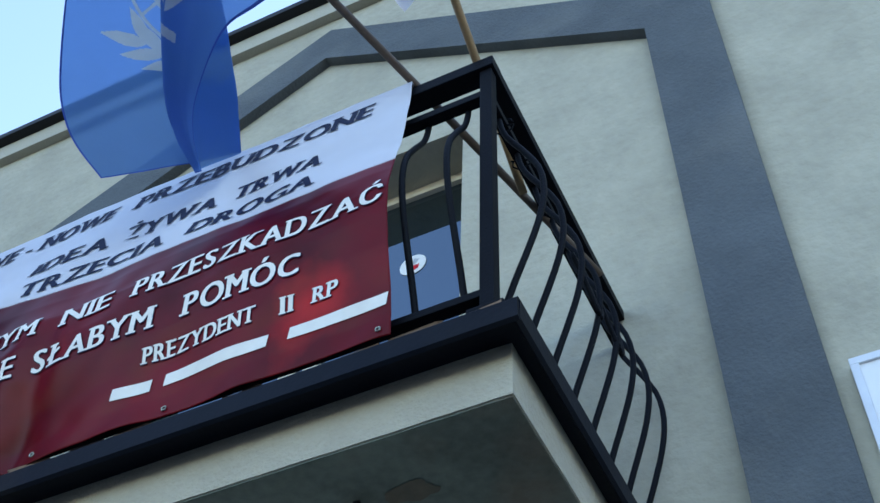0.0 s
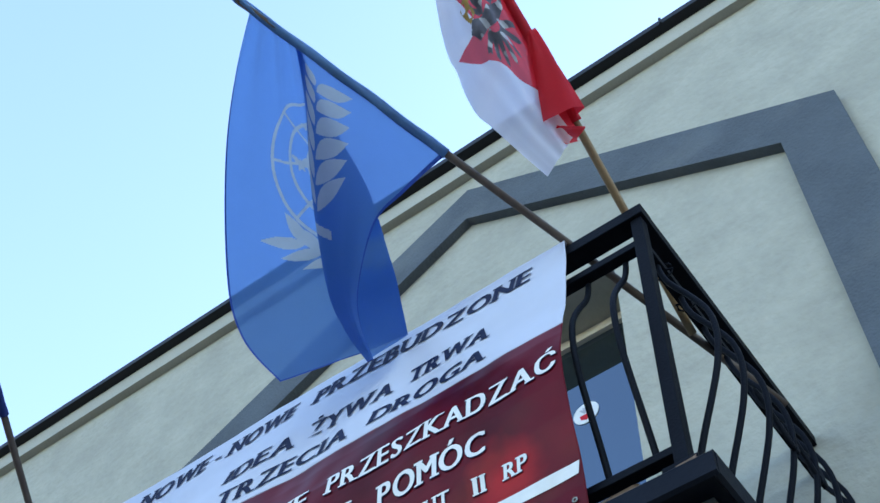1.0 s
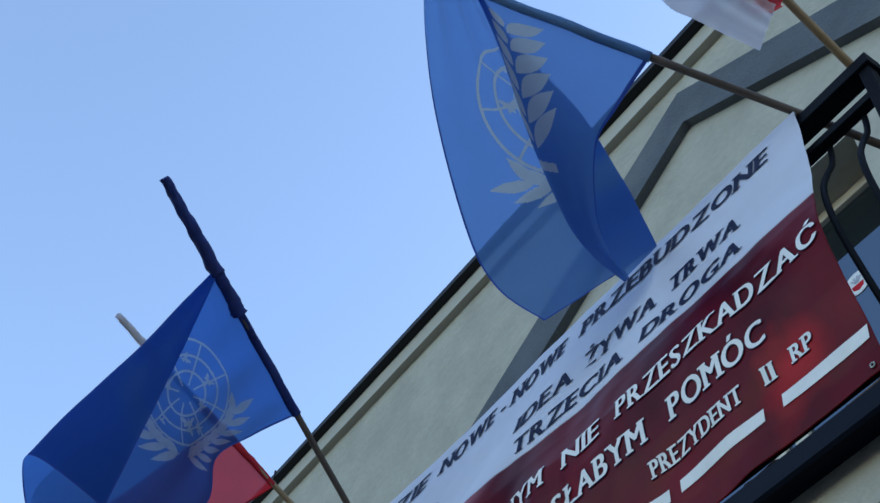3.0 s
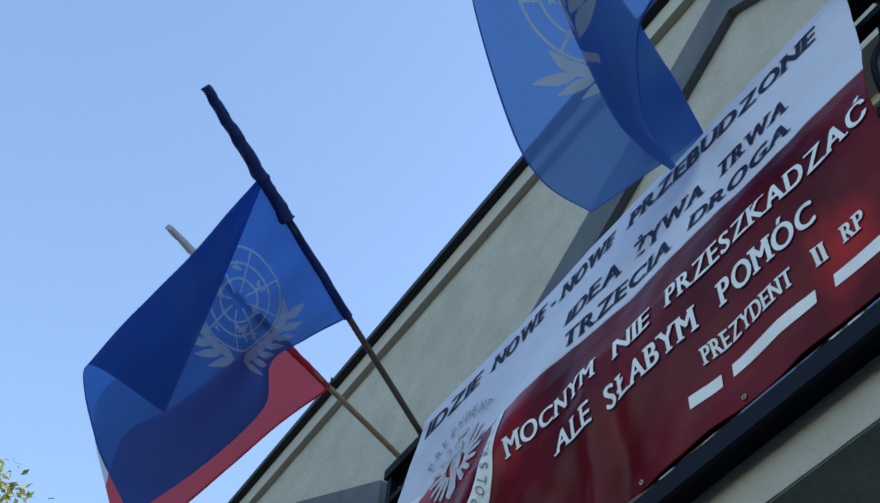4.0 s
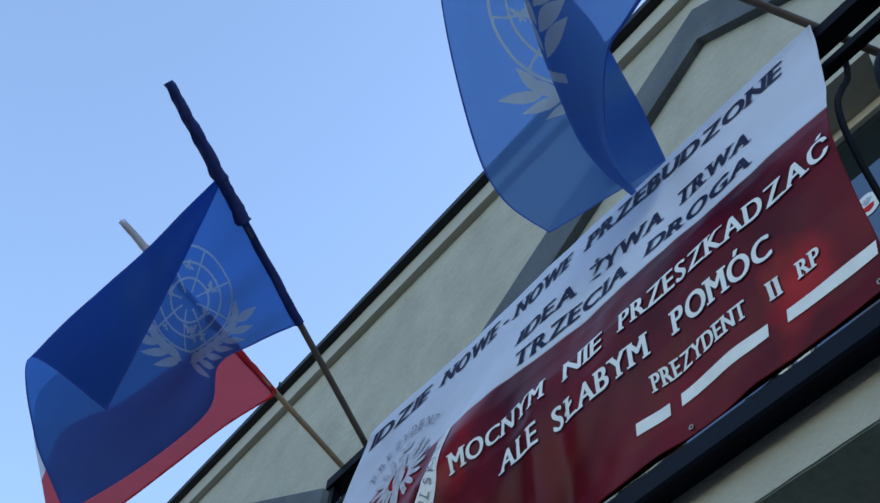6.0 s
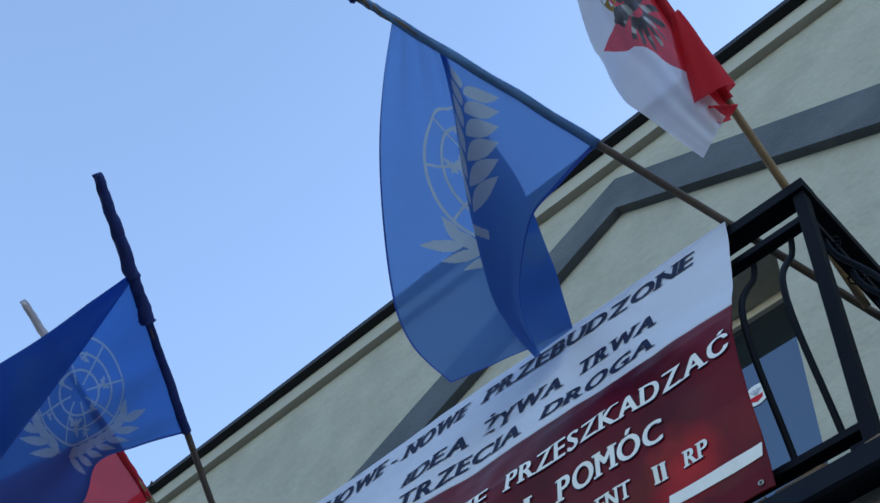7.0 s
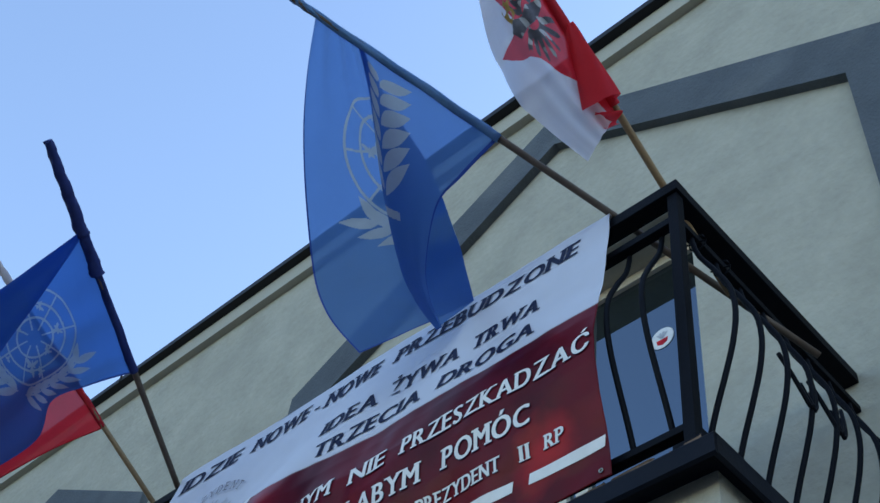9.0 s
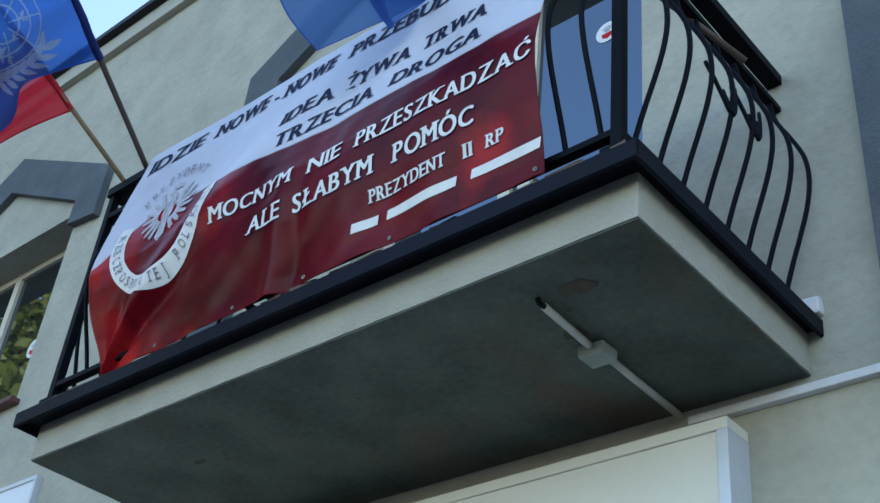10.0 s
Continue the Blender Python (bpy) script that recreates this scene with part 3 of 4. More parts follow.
def letter_mesh(ch, width, height, shear, bold, put, lift):
    """One letter, laid on a surface by put(x, z, lift); bold: the shifts, in capitals' heights, of the copies that thicken it."""
    pts, polys, w = glyph(ch)
    k = width / w
    whole = bmesh.new()
    for n, (dx, dy) in enumerate(bold):
        bm = flat_faces([(x * k, y * height) for x, y in pts], polys)
        for z, ends in zip((0.0, 0.915), STEMS.get(ch, ((), ()))):
            for e in ends:
                q = [(e * width - 0.17 * height, z * height), (e * width + 0.17 * height, z * height), (e * width + 0.17 * height, (z + 0.085) * height), (e * width - 0.17 * height, (z + 0.085) * height)]
                bm.faces.new([bm.verts.new((x, y, 0)) for x, y in q])
        for i in range(1, 8):
            cut(bm, (0, height * i / 8, 0), (0, 1, 0))
        for i in range(1, 6):
            cut(bm, (width * i / 6, 0, 0), (1, 0, 0))
        me = bpy.data.meshes.new("letters")
        for v in bm.verts:
            v.co = put(v.co.x + shear * v.co.y + dx * height, v.co.y + dy * height, lift + 0.00012 * n)
        bm.to_mesh(me)
        bm.free()
        whole.from_mesh(me)
        bpy.data.meshes.remove(me)
    return whole


def lettering(words, material, parent, lift, shear, name="letter", label="", bold=((0, 0),), over=None):
    """The letters of a line's words, each a thin print of its own on the banner; over: the letters that these lie behind."""
    made = []
    for body, x0, x1, z, height in words:
        widths = [glyph(c)[2] + 0.20 for c in body]
        k = (x1 - x0) / (sum(widths) - 0.20)
        x = x0
        for c, w in zip(body, widths):
            ob = under(name, letter_mesh(c, (w - 0.20) * k, height, shear, bold, lambda a, b, o: ban(x + a, z + b, o), lift), material, parent, label)
            if over:
                ob.parent = over[len(made)]
            made.append(ob)
            x += w * k
    return made


def line(z, height, *words):
    """A line's words with their starts and ends, on one foot line."""
    return [(w, x0, x1 - 0.17 * height, z, height) for w, x0, x1 in words]


DARK = [line(4.374, 0.076, ("IDZIE", -2.395, -2.035), ("NOWE", -1.965, -1.640), ("-", -1.612, -1.580), ("NOWE", -1.553, -1.258), ("PRZEBUDZONE", -1.184, -0.365)),
        line(4.162, 0.070, ("IDEA", -1.480, -1.200), ("ŻYWA", -1.152, -0.832), ("TRWA", -0.780, -0.492)),
        line(4.031, 0.068, ("TRZECIA", -1.467, -0.965), ("DROGA", -0.888, -0.486))]
PALE = [line(3.792, 0.061, ("MOCNYM", -1.738, -1.297), ("NIE", -1.222, -1.052), ("PRZESZKADZAĆ", -0.985, -0.262)),
        line(3.664, 0.065, ("ALE", -1.520, -1.338), ("SŁABYM", -1.290, -0.905), ("POMÓC", -0.818, -0.478)),
        line(3.566, 0.043, ("PREZYDENT", -0.931, -0.598), ("II", -0.537, -0.500), ("RP", -0.450, -0.380))]
BOLD = ((0, 0), (0.05, 0), (0.10, 0), (0.13, 0))
SEMI = ((0, 0), (0.05, 0), (0.09, 0))
HALO = tuple((0.055 + 0.070 * math.cos(k * math.pi / 3), -0.02 + 0.035 * math.sin(k * math.pi / 3)) for k in range(6))
for rows in DARK:
    lettering(rows, M_TDARK, banner, LIFT, 0.11, label="dark navy letter", bold=BOLD)
for rows in PALE:
    white = lettering(rows, M_TWHITE, banner, LIFT + 0.0008, 0.11, label="white letter", bold=SEMI)
    lettering(rows, M_TDARK, banner, LIFT, 0.11, name="outline", label="dark outline of a letter", bold=HALO, over=white)


def strip_on(place, x0, x1, z0, z1, n=10, m=3, lean=0.0):
    return patch(lambda u, v: place(x0 + u * (x1 - x0) + lean * v * (z1 - z0), z0 + v * (z1 - z0)), 0, 1, 0, 1, n, m)


for x0, x1 in ((-1.018, -0.908), (-0.868, -0.574), (-0.517, -0.262)):
    under("print_bar", strip_on(lambda x, z: ban(x, z, LIFT), x0, x1, 3.489, 3.520, lean=0.24), M_TWHITE, banner, "plain white print strip")

# round seal on the banner
SCX, SCZ, SR = -2.07, 3.95, 0.312


def seal_pt(r, a, off):
    return ban(SCX + r * math.cos(a) * 0.97, SCZ + r * math.sin(a), off)


def ring_sector(r0, r1, a0, a1, off, n=40):
    return patch(lambda u, v: seal_pt(r0 + (r1 - r0) * v, a0 + (a1 - a0) * u, off), 0, 1, 0, 1, n, 8)


under("seal_ring", ring_sector(0.235, SR, radians(-197), radians(14), LIFT, 110), M_TWHITE, banner, "white lower ring of the round seal")


def scallops():
    bm = bmesh.new()
    n = 64
    def r_at(a):
        return 0.215 + 0.014 * abs(math.sin(a * 5))
    def top(x):
        return 0.03 + 0.25 * x + 0.03 * math.sin(x * 20)
    g = []
    for i in range(n + 1):
        a = radians(-195) + radians(218) * i / n
        r = r_at(a)
        row = []
        for j in range(7):
            f = j / 6
            px, pz = r * math.cos(a), r * math.sin(a)
            tz = max(top(px), pz)
            row.append(bm.verts.new(ban(SCX + px, SCZ + pz + (min(tz, 0.2) - pz) * f * 0.5 * (1 if pz < 0 else 0.2), LIFT + 0.0006)))
        g.append(row)
    for i in range(n):
        for j in range(6):
            bm.faces.new((g[i][j], g[i + 1][j], g[i + 1][j + 1], g[i][j + 1]))
    return bm


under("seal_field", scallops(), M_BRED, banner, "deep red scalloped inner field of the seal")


def arc_text(body, radius, a0, a1, height, outward, material):
    """Letters along an arc of the seal, from the angle a0 to a1."""
    n = len(body)
    for i, ch in enumerate(body):
        if ch == " ":
            continue
        a = radians(a0 + (a1 - a0) * (i + 0.5) / n)
        bm = letter_mesh(ch, height * min(glyph(ch)[2], 0.8) * 0.85, height, 0.0, ((0, 0),),
                         lambda x, y, o: seal_pt(radius + (y if outward else -y), a - ((x - height * 0.32) if outward else -(x - height * 0.32)) / radius, o), LIFT + 0.0042)
        under("seal_letter", bm, material, banner)


arc_text("PREZYDENT", 0.252, 142, 52, 0.042, True, M_GREYT)
arc_text("RZECZPOSPOLITEJ POLSKIEJ", 0.293, 170, 370, 0.040, False, M_GREYT)


def bird_shapes():
    """A spread-winged heraldic bird, as plain feather shapes."""
    shapes = []
    for side in (-1, 1):
        for k in range(7):
            a = radians(62 - k * 21)
            r0, r1, w = 0.16, 0.62 - 0.025 * k, 0.055
            c, q = math.cos(a), math.sin(a)
            shapes.append([(side * (0.06 + r0 * c - w * q), r0 * q + w * c), (side * (0.06 + r1 * c - w * q * 0.7), r1 * q + w * c * 0.7), (side * (0.06 + (r1 + 0.06) * c), (r1 + 0.06) * q), (side * (0.06 + r1 * c + w * q * 0.7), r1 * q - w * c * 0.7), (side * (0.06 + r0 * c + w * q), r0 * q - w * c)])
        shapes.append([(side * 0.10, -0.24), (side * 0.26, -0.44), (side * 0.34, -0.42), (side * 0.16, -0.18)])
    shapes.append([(-0.1, 0.22), (-0.13, 0.0), (-0.08, -0.2), (-0.13, -0.5), (0, -0.62), (0.13, -0.5), (0.08, -0.2), (0.13, 0.0), (0.1, 0.22), (0.07, 0.42), (-0.02, 0.52), (-0.16, 0.46), (-0.05, 0.36)])
    shapes.append([(-0.1, 0.55), (0.1, 0.55), (0.14, 0.68), (0.05, 0.62), (0, 0.72), (-0.05, 0.62), (-0.14, 0.68)])
    return shapes


def eagle(parent, place, s, m):
    for pts in bird_shapes():
        bm = bmesh.new()
        bm.faces.new([bm.verts.new((x * s, z * s, 0)) for x, z in pts])
        for k in range(-4, 5):
            cut(bm, (0, 0.05 * k, 0), (0, 1, 0))
        for v in bm.verts:
            v.co = place(v.co.x, v.co.y)
        under("feather", bm, m, parent)


eagle(banner, lambda x, z: ban(SCX + x, SCZ + 0.05 + z, LIFT + 0.0014), 0.24, M_BIRD)
# eyelets along the lower edge
for x in (BX1 - 0.03, -0.86, -1.25, -1.6, -2.05):
    c = ban(x, BZ0 + 0.022, 0.003)
    bm = bmesh.new()
    pts = [(c.x + 0.006 * math.cos(k * 0.52), c.y, c.z + 0.006 * math.sin(k * 0.52)) for k in range(13)]
    under("eyelet", tube(pts, 0.002, 6, cap=False, bm=bm), M_BOXG, banner, "small metal eyelet", True)

# ---- flags ----
def pole(name_label, points, r, m, cap_m=None):
    p = thing("flagpole", name_label, "flagpole", at=points[0])
    n = 12
    pts = [spline(points, k / n) for k in range(n + 1)]
    under("shaft", tube(pts, r, 12), m, p, smooth=True)
    return p


def net(rows):
    """A sheet through rows of control points: u along a row, v from row to row."""
    def at(u, v):
        return spline([spline(r, u) for r in rows], v)
    return at


def sway(fn, amp, fu, fv, seed):
    def at(u, v):
        p = fn(u, v)
        return p + Vector((0.3, -1, 0.1)) * amp * v * (math.sin(fu * u + 2.3 * v + seed) + 0.5 * math.sin(fv * v + 5 * u + seed * 2) + 0.8 * noise.noise(Vector((u * 3 + seed, v * 3, 0.5))))
    return at


def sleeve(pts, r, m, parent, turns, label):
    """Cloth wound round the pole above the flag."""
    n = 40
    path = [spline(pts, k / n) for k in range(n + 1)]
    bm = bmesh.new()
    sides, rings = 12, []
    for i, p in enumerate(path):
        d = (path[min(i + 1, n)] - path[max(i - 1, 0)]).normalized()
        a = d.cross(Vector((0, 0, 1))).normalized()
        b = d.cross(a)
        ring = []
        for k in range(sides):
            th = 2 * math.pi * k / sides
            rr = r * (0.72 + 0.36 * i / n + 0.10 * noise.noise(Vector((i * 0.35, k, r * 90)))) * (1.0 + 0.05 * math.sin(th + turns * i * 2 * math.pi / n) + 0.10 * math.sin(3 * th - turns * 2.3 * i * 2 * math.pi / n))
            ring.append(bm.verts.new(p + rr * (math.cos(th) * a + math.sin(th) * b)))
        rings.append(ring)
    for p, q in zip(rings, rings[1:]):
        for k in range(sides):
            bm.faces.new((p[k], p[(k + 1) % sides], q[(k + 1) % sides], q[k]))
    bm.faces.new(rings[0][::-1])
    bm.faces.new(rings[-1])
    bmesh.ops.recalc_face_normals(bm, faces=bm.faces)
    under("wound_cloth", bm, m, parent, label, True)


def leaf_mask(u, v, cu, cv, ang, length, width, aspect):
    """Where a leaf of the printed wreath lies on the cloth."""
    x, y = (u - cu) / aspect, v - cv
    t = (x * math.cos(ang) + y * math.sin(ang)) / length
    b = -x * math.sin(ang) + y * math.cos(ang)
    return (t > 0) & (t < 1) & (np.abs(b) < width / 2 * np.sin(np.pi * np.clip(t, 0, 1) ** 0.8))


def emblem_mask(x, y, cx, cy, r, base, reach):
    """A globe of rings, spokes and land shapes in a wreath whose stems cross at the angle base; reach: how far each branch goes round, in degrees."""
    dx, dy = (x - cx) / r, (y - cy) / r
    q, th = np.hypot(dx, dy), np.arctan2(dy, dx)
    m = np.zeros(x.shape, bool)
    for ring in (1.0, 0.72, 0.44):
        m |= np.abs(q - ring) < 0.022
    for k in range(4):
        a = base + k * math.pi / 4
        m |= (np.abs(-dx * math.sin(a) + dy * math.cos(a)) < 0.018) & (q < 1) & (q > 0.18)
    for k, (qq, a, w) in enumerate(((0.62, 0.35, 0.26), (0.80, 0.75, 0.15), (0.45, 1.3, 0.14), (0.55, 2.4, 0.17), (0.66, 3.5, 0.13), (0.50, 4.6, 0.15), (0.82, 5.6, 0.10))):
        ex, ey = dx - qq * math.cos(base + a), dy - qq * math.sin(base + a)
        t = np.arctan2(ey, ex)
        m |= np.hypot(ex, ey * 1.4) < w * (0.6 + 0.3 * np.sin(3 * t + k) + 0.22 * np.sin(7 * t + 2 * k))
    for side, far in zip((-1, 1), reach):
        if not far:
            continue
        turn = (th - base) * side % math.tau
        m |= (np.abs(q - 1.20) < 0.014) & (turn > radians(6)) & (turn < radians(far))
        for k in range(7):
            a = base + side * radians(8 + (far - 8) * k / 6.5)
            for lean, ln in ((-30, 0.56), (24, 0.44)):
                rr = r * (1.20 if lean < 0 else 1.18)
                m |= leaf_mask(x, y, cx + rr * math.cos(a), cy + rr * math.sin(a), a + side * (math.pi / 2 + radians(lean)), r * ln, r * 0.16, 1)
    return m


def poly_mask(u, v, pts):
    """Where a small outline lies on the cloth."""
    m = np.zeros(u.shape, bool)
    for (x0, y0), (x1, y1) in zip(pts, pts[1:] + pts[:1]):
        if y0 != y1:
            m ^= ((y0 > v) != (y1 > v)) & (u < (x1 - x0) * (v - y0) / (y1 - y0) + x0)
    return m


def bird_mask(u, v, cu, cv, su, sv):
    m = np.zeros(u.shape, bool)
    for pts in bird_shapes():
        m |= poly_mask(u, v, [(cu + x * su, cv - z * sv) for x, z in pts])
    return m


def cloth(fn, nu, nv, mats, paint, parent, label):
    """A fine sheet with its print dyed into it: paint gives the number of the material for each u and v."""
    cu, cv = 150, 110
    coarse = np.array([[fn(i / cu, j / cv) - parent.location for j in range(cv + 1)] for i in range(cu + 1)])
    uu, vv = np.linspace(0, cu, nu + 1), np.linspace(0, cv, nv + 1)
    i0, j0 = np.minimum(uu.astype(int), cu - 1), np.minimum(vv.astype(int), cv - 1)
    fu, fv = (uu - i0)[:, None, None], (vv - j0)[None, :, None]
    a, b, c, d = coarse[i0][:, j0], coarse[i0 + 1][:, j0], coarse[i0][:, j0 + 1], coarse[i0 + 1][:, j0 + 1]
    co = ((a * (1 - fu) + b * fu) * (1 - fv) + (c * (1 - fu) + d * fu) * fv).reshape(-1, 3).tolist()
    faces = [(i * (nv + 1) + j, (i + 1) * (nv + 1) + j, (i + 1) * (nv + 1) + j + 1, i * (nv + 1) + j + 1) for i in range(nu) for j in range(nv)]
    me = bpy.data.meshes.new("cloth")
    me.from_pydata(co, [], faces)
    for k in mats:
        me.materials.append(k)
    u, v = np.meshgrid((np.arange(nu) + 0.5) / nu, (np.arange(nv) + 0.5) / nv, indexing="ij")
    me.polygons.foreach_set("material_index", paint(u, v).astype(np.int32).ravel())
    me.shade_smooth()
    me.update()
    ob = new("cloth", me)
    ob.parent = parent
    return tagged(ob, label)


A_TAIL, A_RAIL, A_END, A_UP, A_TIP = (0.043, -0.378, 4.244), (-0.253, -1.067, 4.522), (-0.417, -1.45, 4.671), (-0.694, -2.095, 4.928), (-0.77, -2.272, 4.998)
pole("brown wooden flagpole with blue flag, leaning out over the railing", [A_TAIL, A_RAIL, A_END, A_UP, A_TIP], 0.0125, M_WOOD2)


def lerp3(a, b, f):
    return tuple(a[i] + (b[i] - a[i]) * f for i in range(3))


A_PLEAT = lerp3(A_UP, A_END, 0.25)
A_KEYS = [   # upper hem, back fold, front fold, lower hem, from the pole down
    [A_UP, A_PLEAT, A_PLEAT, A_END],
    [(-0.836, -1.976, 4.833), (-0.674, -1.732, 4.791), (-0.687, -1.820, 4.794), (-0.563, -1.457, 4.578)],
    [(-1.007, -1.795, 4.693), (-0.693, -1.494, 4.694), (-0.808, -1.607, 4.632), (-0.683, -1.444, 4.532)],
    [(-1.138, -1.590, 4.493), (-0.744, -1.296, 4.578), (-0.903, -1.380, 4.464), (-0.819, -1.340, 4.440)],
    [(-1.144, -1.456, 4.298), (-0.775, -1.196, 4.509), (-0.900, -1.277, 4.357), (-0.858, -1.269, 4.354)],
    [(-1.046, -1.359, 4.120), (-0.806, -1.110, 4.437), (-0.873, -1.190, 4.274), (-0.859, -1.195, 4.273)],
]


def pleated(keys):
    """Rows of seven points from four: the wide first panel, the hidden return and the front panel."""
    return [[a, lerp3(a, b, 0.36), lerp3(a, b, 0.72), b, c, lerp3(c, d, 0.5), d] for a, b, c, d in keys]


flag_a = thing("flag", "light blue flag with pale wreath print hanging folded from its pole", "flag", group="flags on the balcony", at=A_END)
sheet_a0 = sway(net(pleated(A_KEYS)), 0.004, 9.0, 6.0, 0.4)


def sheet_a(u, v):
    """Fine pleats run down from the pole, and shallow dents cross the hanging cloth."""
    p = sheet_a0(u, v)
    pleat = 0.012 * math.sin(52 * u + 3 * v) * math.exp(-3.4 * v) * min(v * 8, 1) * (1.3 if u < 0.45 else 0.4)
    dent = 0.012 * math.sin(11 * (v - 0.62 - 0.25 * u)) * math.exp(-((v - 0.66 - 0.2 * u) / 0.16) ** 2) + 0.007 * noise.noise(Vector((u * 7, v * 5, 2)))
    return p + Vector((0.25, -0.8, -0.4)) * (pleat + dent * min(v * 4, 1) * min((1 - u) * 6, 1))


def paint_a(u, v):
    """The emblem lies across the first panel and the front one; the pleat hides its middle."""
    first, front = u < 0.5, u > 0.667
    m = emblem_mask(u / 0.5 * 235, v * 590, 176, 220, 102, radians(48), (0, 82)) & first
    x, y = (u - 0.667) / 0.333 * 170, v * 590
    for k in range(6):
        cy = 258 - 33 * k
        m |= (leaf_mask(x, y, 30, cy, radians(-53), 88 - 5 * k, 21, 1) | leaf_mask(x, y, 26, cy - 8, radians(-114), 56 - 3 * k, 15, 1)) & front
    m |= front & (np.abs(y - 277 - 0.1 * x) < 6) & (x > 8) & (x < 58)
    hem = (u < 0.009) | (u > 0.986) | ((v > 0.992) & (first | front))
    return np.where(hem, 2, np.where(m, 1, 0))


cloth(sheet_a, 640, 460, [M_BLUE, M_EMB, M_HEM], paint_a, flag_a, "thin light blue cloth with pale print")
sleeve([lerp3(A_TIP, A_UP, -0.06), lerp3(A_TIP, A_UP, 0.5), A_UP, lerp3(A_UP, A_END, 0.5), A_END], 0.0150, M_SLEEVE, flag_a, 3.0, "light blue sleeve wound on the pole")
sleeve([lerp3(A_TIP, A_UP, -0.08), lerp3(A_TIP, A_UP, 0.12), lerp3(A_TIP, A_UP, 0.34)], 0.0215, M_HEM, flag_a, 1.0, "navy end of the sleeve at the pole's tip")

B_RAIL, B_DIR = Vector((-0.054, -1.064, 4.522)), Vector((0.043, -0.900, 0.433))
pole("tan wooden flagpole with white-red flag, leaning out over the corner", [tuple(B_RAIL + B_DIR * k) for k in (-0.42, 0.0, 0.27, 0.72, 1.12)], 0.0125, M_WOOD)
B_END = tuple(B_RAIL + B_DIR * 0.272)
B_ROWS = [   # along the pole, half way down, free edge
    [(-0.010, -2.004, 4.970), (-0.017, -1.847, 4.895), (-0.024, -1.699, 4.823), (-0.033, -1.524, 4.739), (-0.043, -1.309, 4.636)],
    [(-0.022, -2.039, 4.910), (-0.064, -1.867, 4.798), (-0.094, -1.712, 4.705), (-0.097, -1.521, 4.614), (-0.091, -1.318, 4.529)],
    [(-0.068, -2.076, 4.936), (-0.166, -1.858, 4.793), (-0.231, -1.688, 4.667), (-0.220, -1.486, 4.539), (-0.152, -1.316, 4.458)],
]
flag_b = thing("flag", "white and red flag with dark bird emblem bunched on its pole", "flag", group="flags on the balcony", at=B_END)
sheet_b0 = net(B_ROWS)


def sheet_b(u, v):
    """Creases run along the bunched cloth, and a sharp fold leads to the red point."""
    p = sheet_b0(u, v)
    crease = 0.012 * math.sin(30 * v + 5 * u) * math.sin(math.pi * min(v * 1.2, 1)) * (1 - 0.5 * u)
    crease += 0.020 * math.exp(-((u - 0.53 - 0.12 * (v - 0.8)) / 0.035) ** 2) * v - 0.014 * math.exp(-((u - 0.63 - 0.2 * (v - 0.8)) / 0.05) ** 2) * v
    crease += 0.010 * math.sin(17 * u - 6 * v) * v + 0.008 * noise.noise(Vector((u * 6, v * 5, 3)))
    return p + Vector((0.55, -0.65, -0.35)) * crease


def paint_b(u, v):
    red = poly_mask(u, v, [(-0.1, -0.1), (-0.1, 0.72), (0.24, 0.84), (0.38, 0.66), (0.49, 0.56), (0.535, 0.90), (0.60, 0.62), (0.72, 0.46), (0.82, 0.32), (1.1, 0.08), (1.1, -0.1)])
    red &= ~poly_mask(u, v, [(-0.1, 0.16), (0.24, 0.13), (0.36, 0.20), (0.42, 0.33), (0.32, 0.40), (-0.1, 0.42)])
    bird = bird_mask(u, v, 0.50, 0.38, 0.30, 0.46) & (v > 0.14)
    gold = poly_mask(u, v, [(0.34, 0.58), (0.44, 0.53), (0.47, 0.63), (0.40, 0.69)]) & (np.sin(90 * u) * np.sin(60 * v) > -0.2)
    pale = bird & (np.sin(60 * u + 45 * v) + 0.6 * np.sin(23 * v - 31 * u) > 0.75)
    return np.where(gold, 3, np.where(pale, 4, np.where(bird, 2, np.where(red, 1, 0))))


cloth(sheet_b, 420, 300, [M_WHITEC, M_REDC, M_GREYP, M_GOLDP, M_SILVER], paint_b, flag_b, "thin white and red cloth with a dark bird print")


def curl(u, v):
    """The corner of red cloth rolled into an open cone along the pole: u from its point to its mouth, v round it."""
    axis = Vector(lerp3((-0.014, -1.590, 4.770), (-0.050, -1.400, 4.610), u))
    a = v * 5.9 + 0.5
    r = 0.014 + 0.052 * u ** 0.8 + 0.004 * math.sin(5 * a + 4 * u)
    side, down = Vector((-0.90, -0.12, -0.42)), Vector((0.25, -0.62, -0.74))
    return axis + side * r * math.cos(a) + down * 0.75 * r * math.sin(a) + Vector((0, 0.03, -0.015)) * u * math.sin(a * 0.5)


sleeve([tuple(B_RAIL + B_DIR * 1.1), tuple(B_RAIL + B_DIR * 0.7), tuple(B_RAIL + B_DIR * 0.29)], 0.021, M_REDC, flag_b, 1.0, "red sleeve on the pole")
under("red_curl", patch(curl, 0, 1, 0, 1, 30, 40), M_REDC, flag_b, "rolled red corner", True)
under("red_tail", patch(lambda u, v: Vector(lerp3((-0.095, -1.385, 4.585), (-0.040, -1.315, 4.628), u)) + Vector((0.02 * math.sin(6 * v), 0.03 * v, -0.055 * v * (1 - 0.5 * abs(2 * u - 1)))), 0, 1, 0, 1, 14, 14), M_REDC, flag_b, "red tail of cloth at the pole", True)

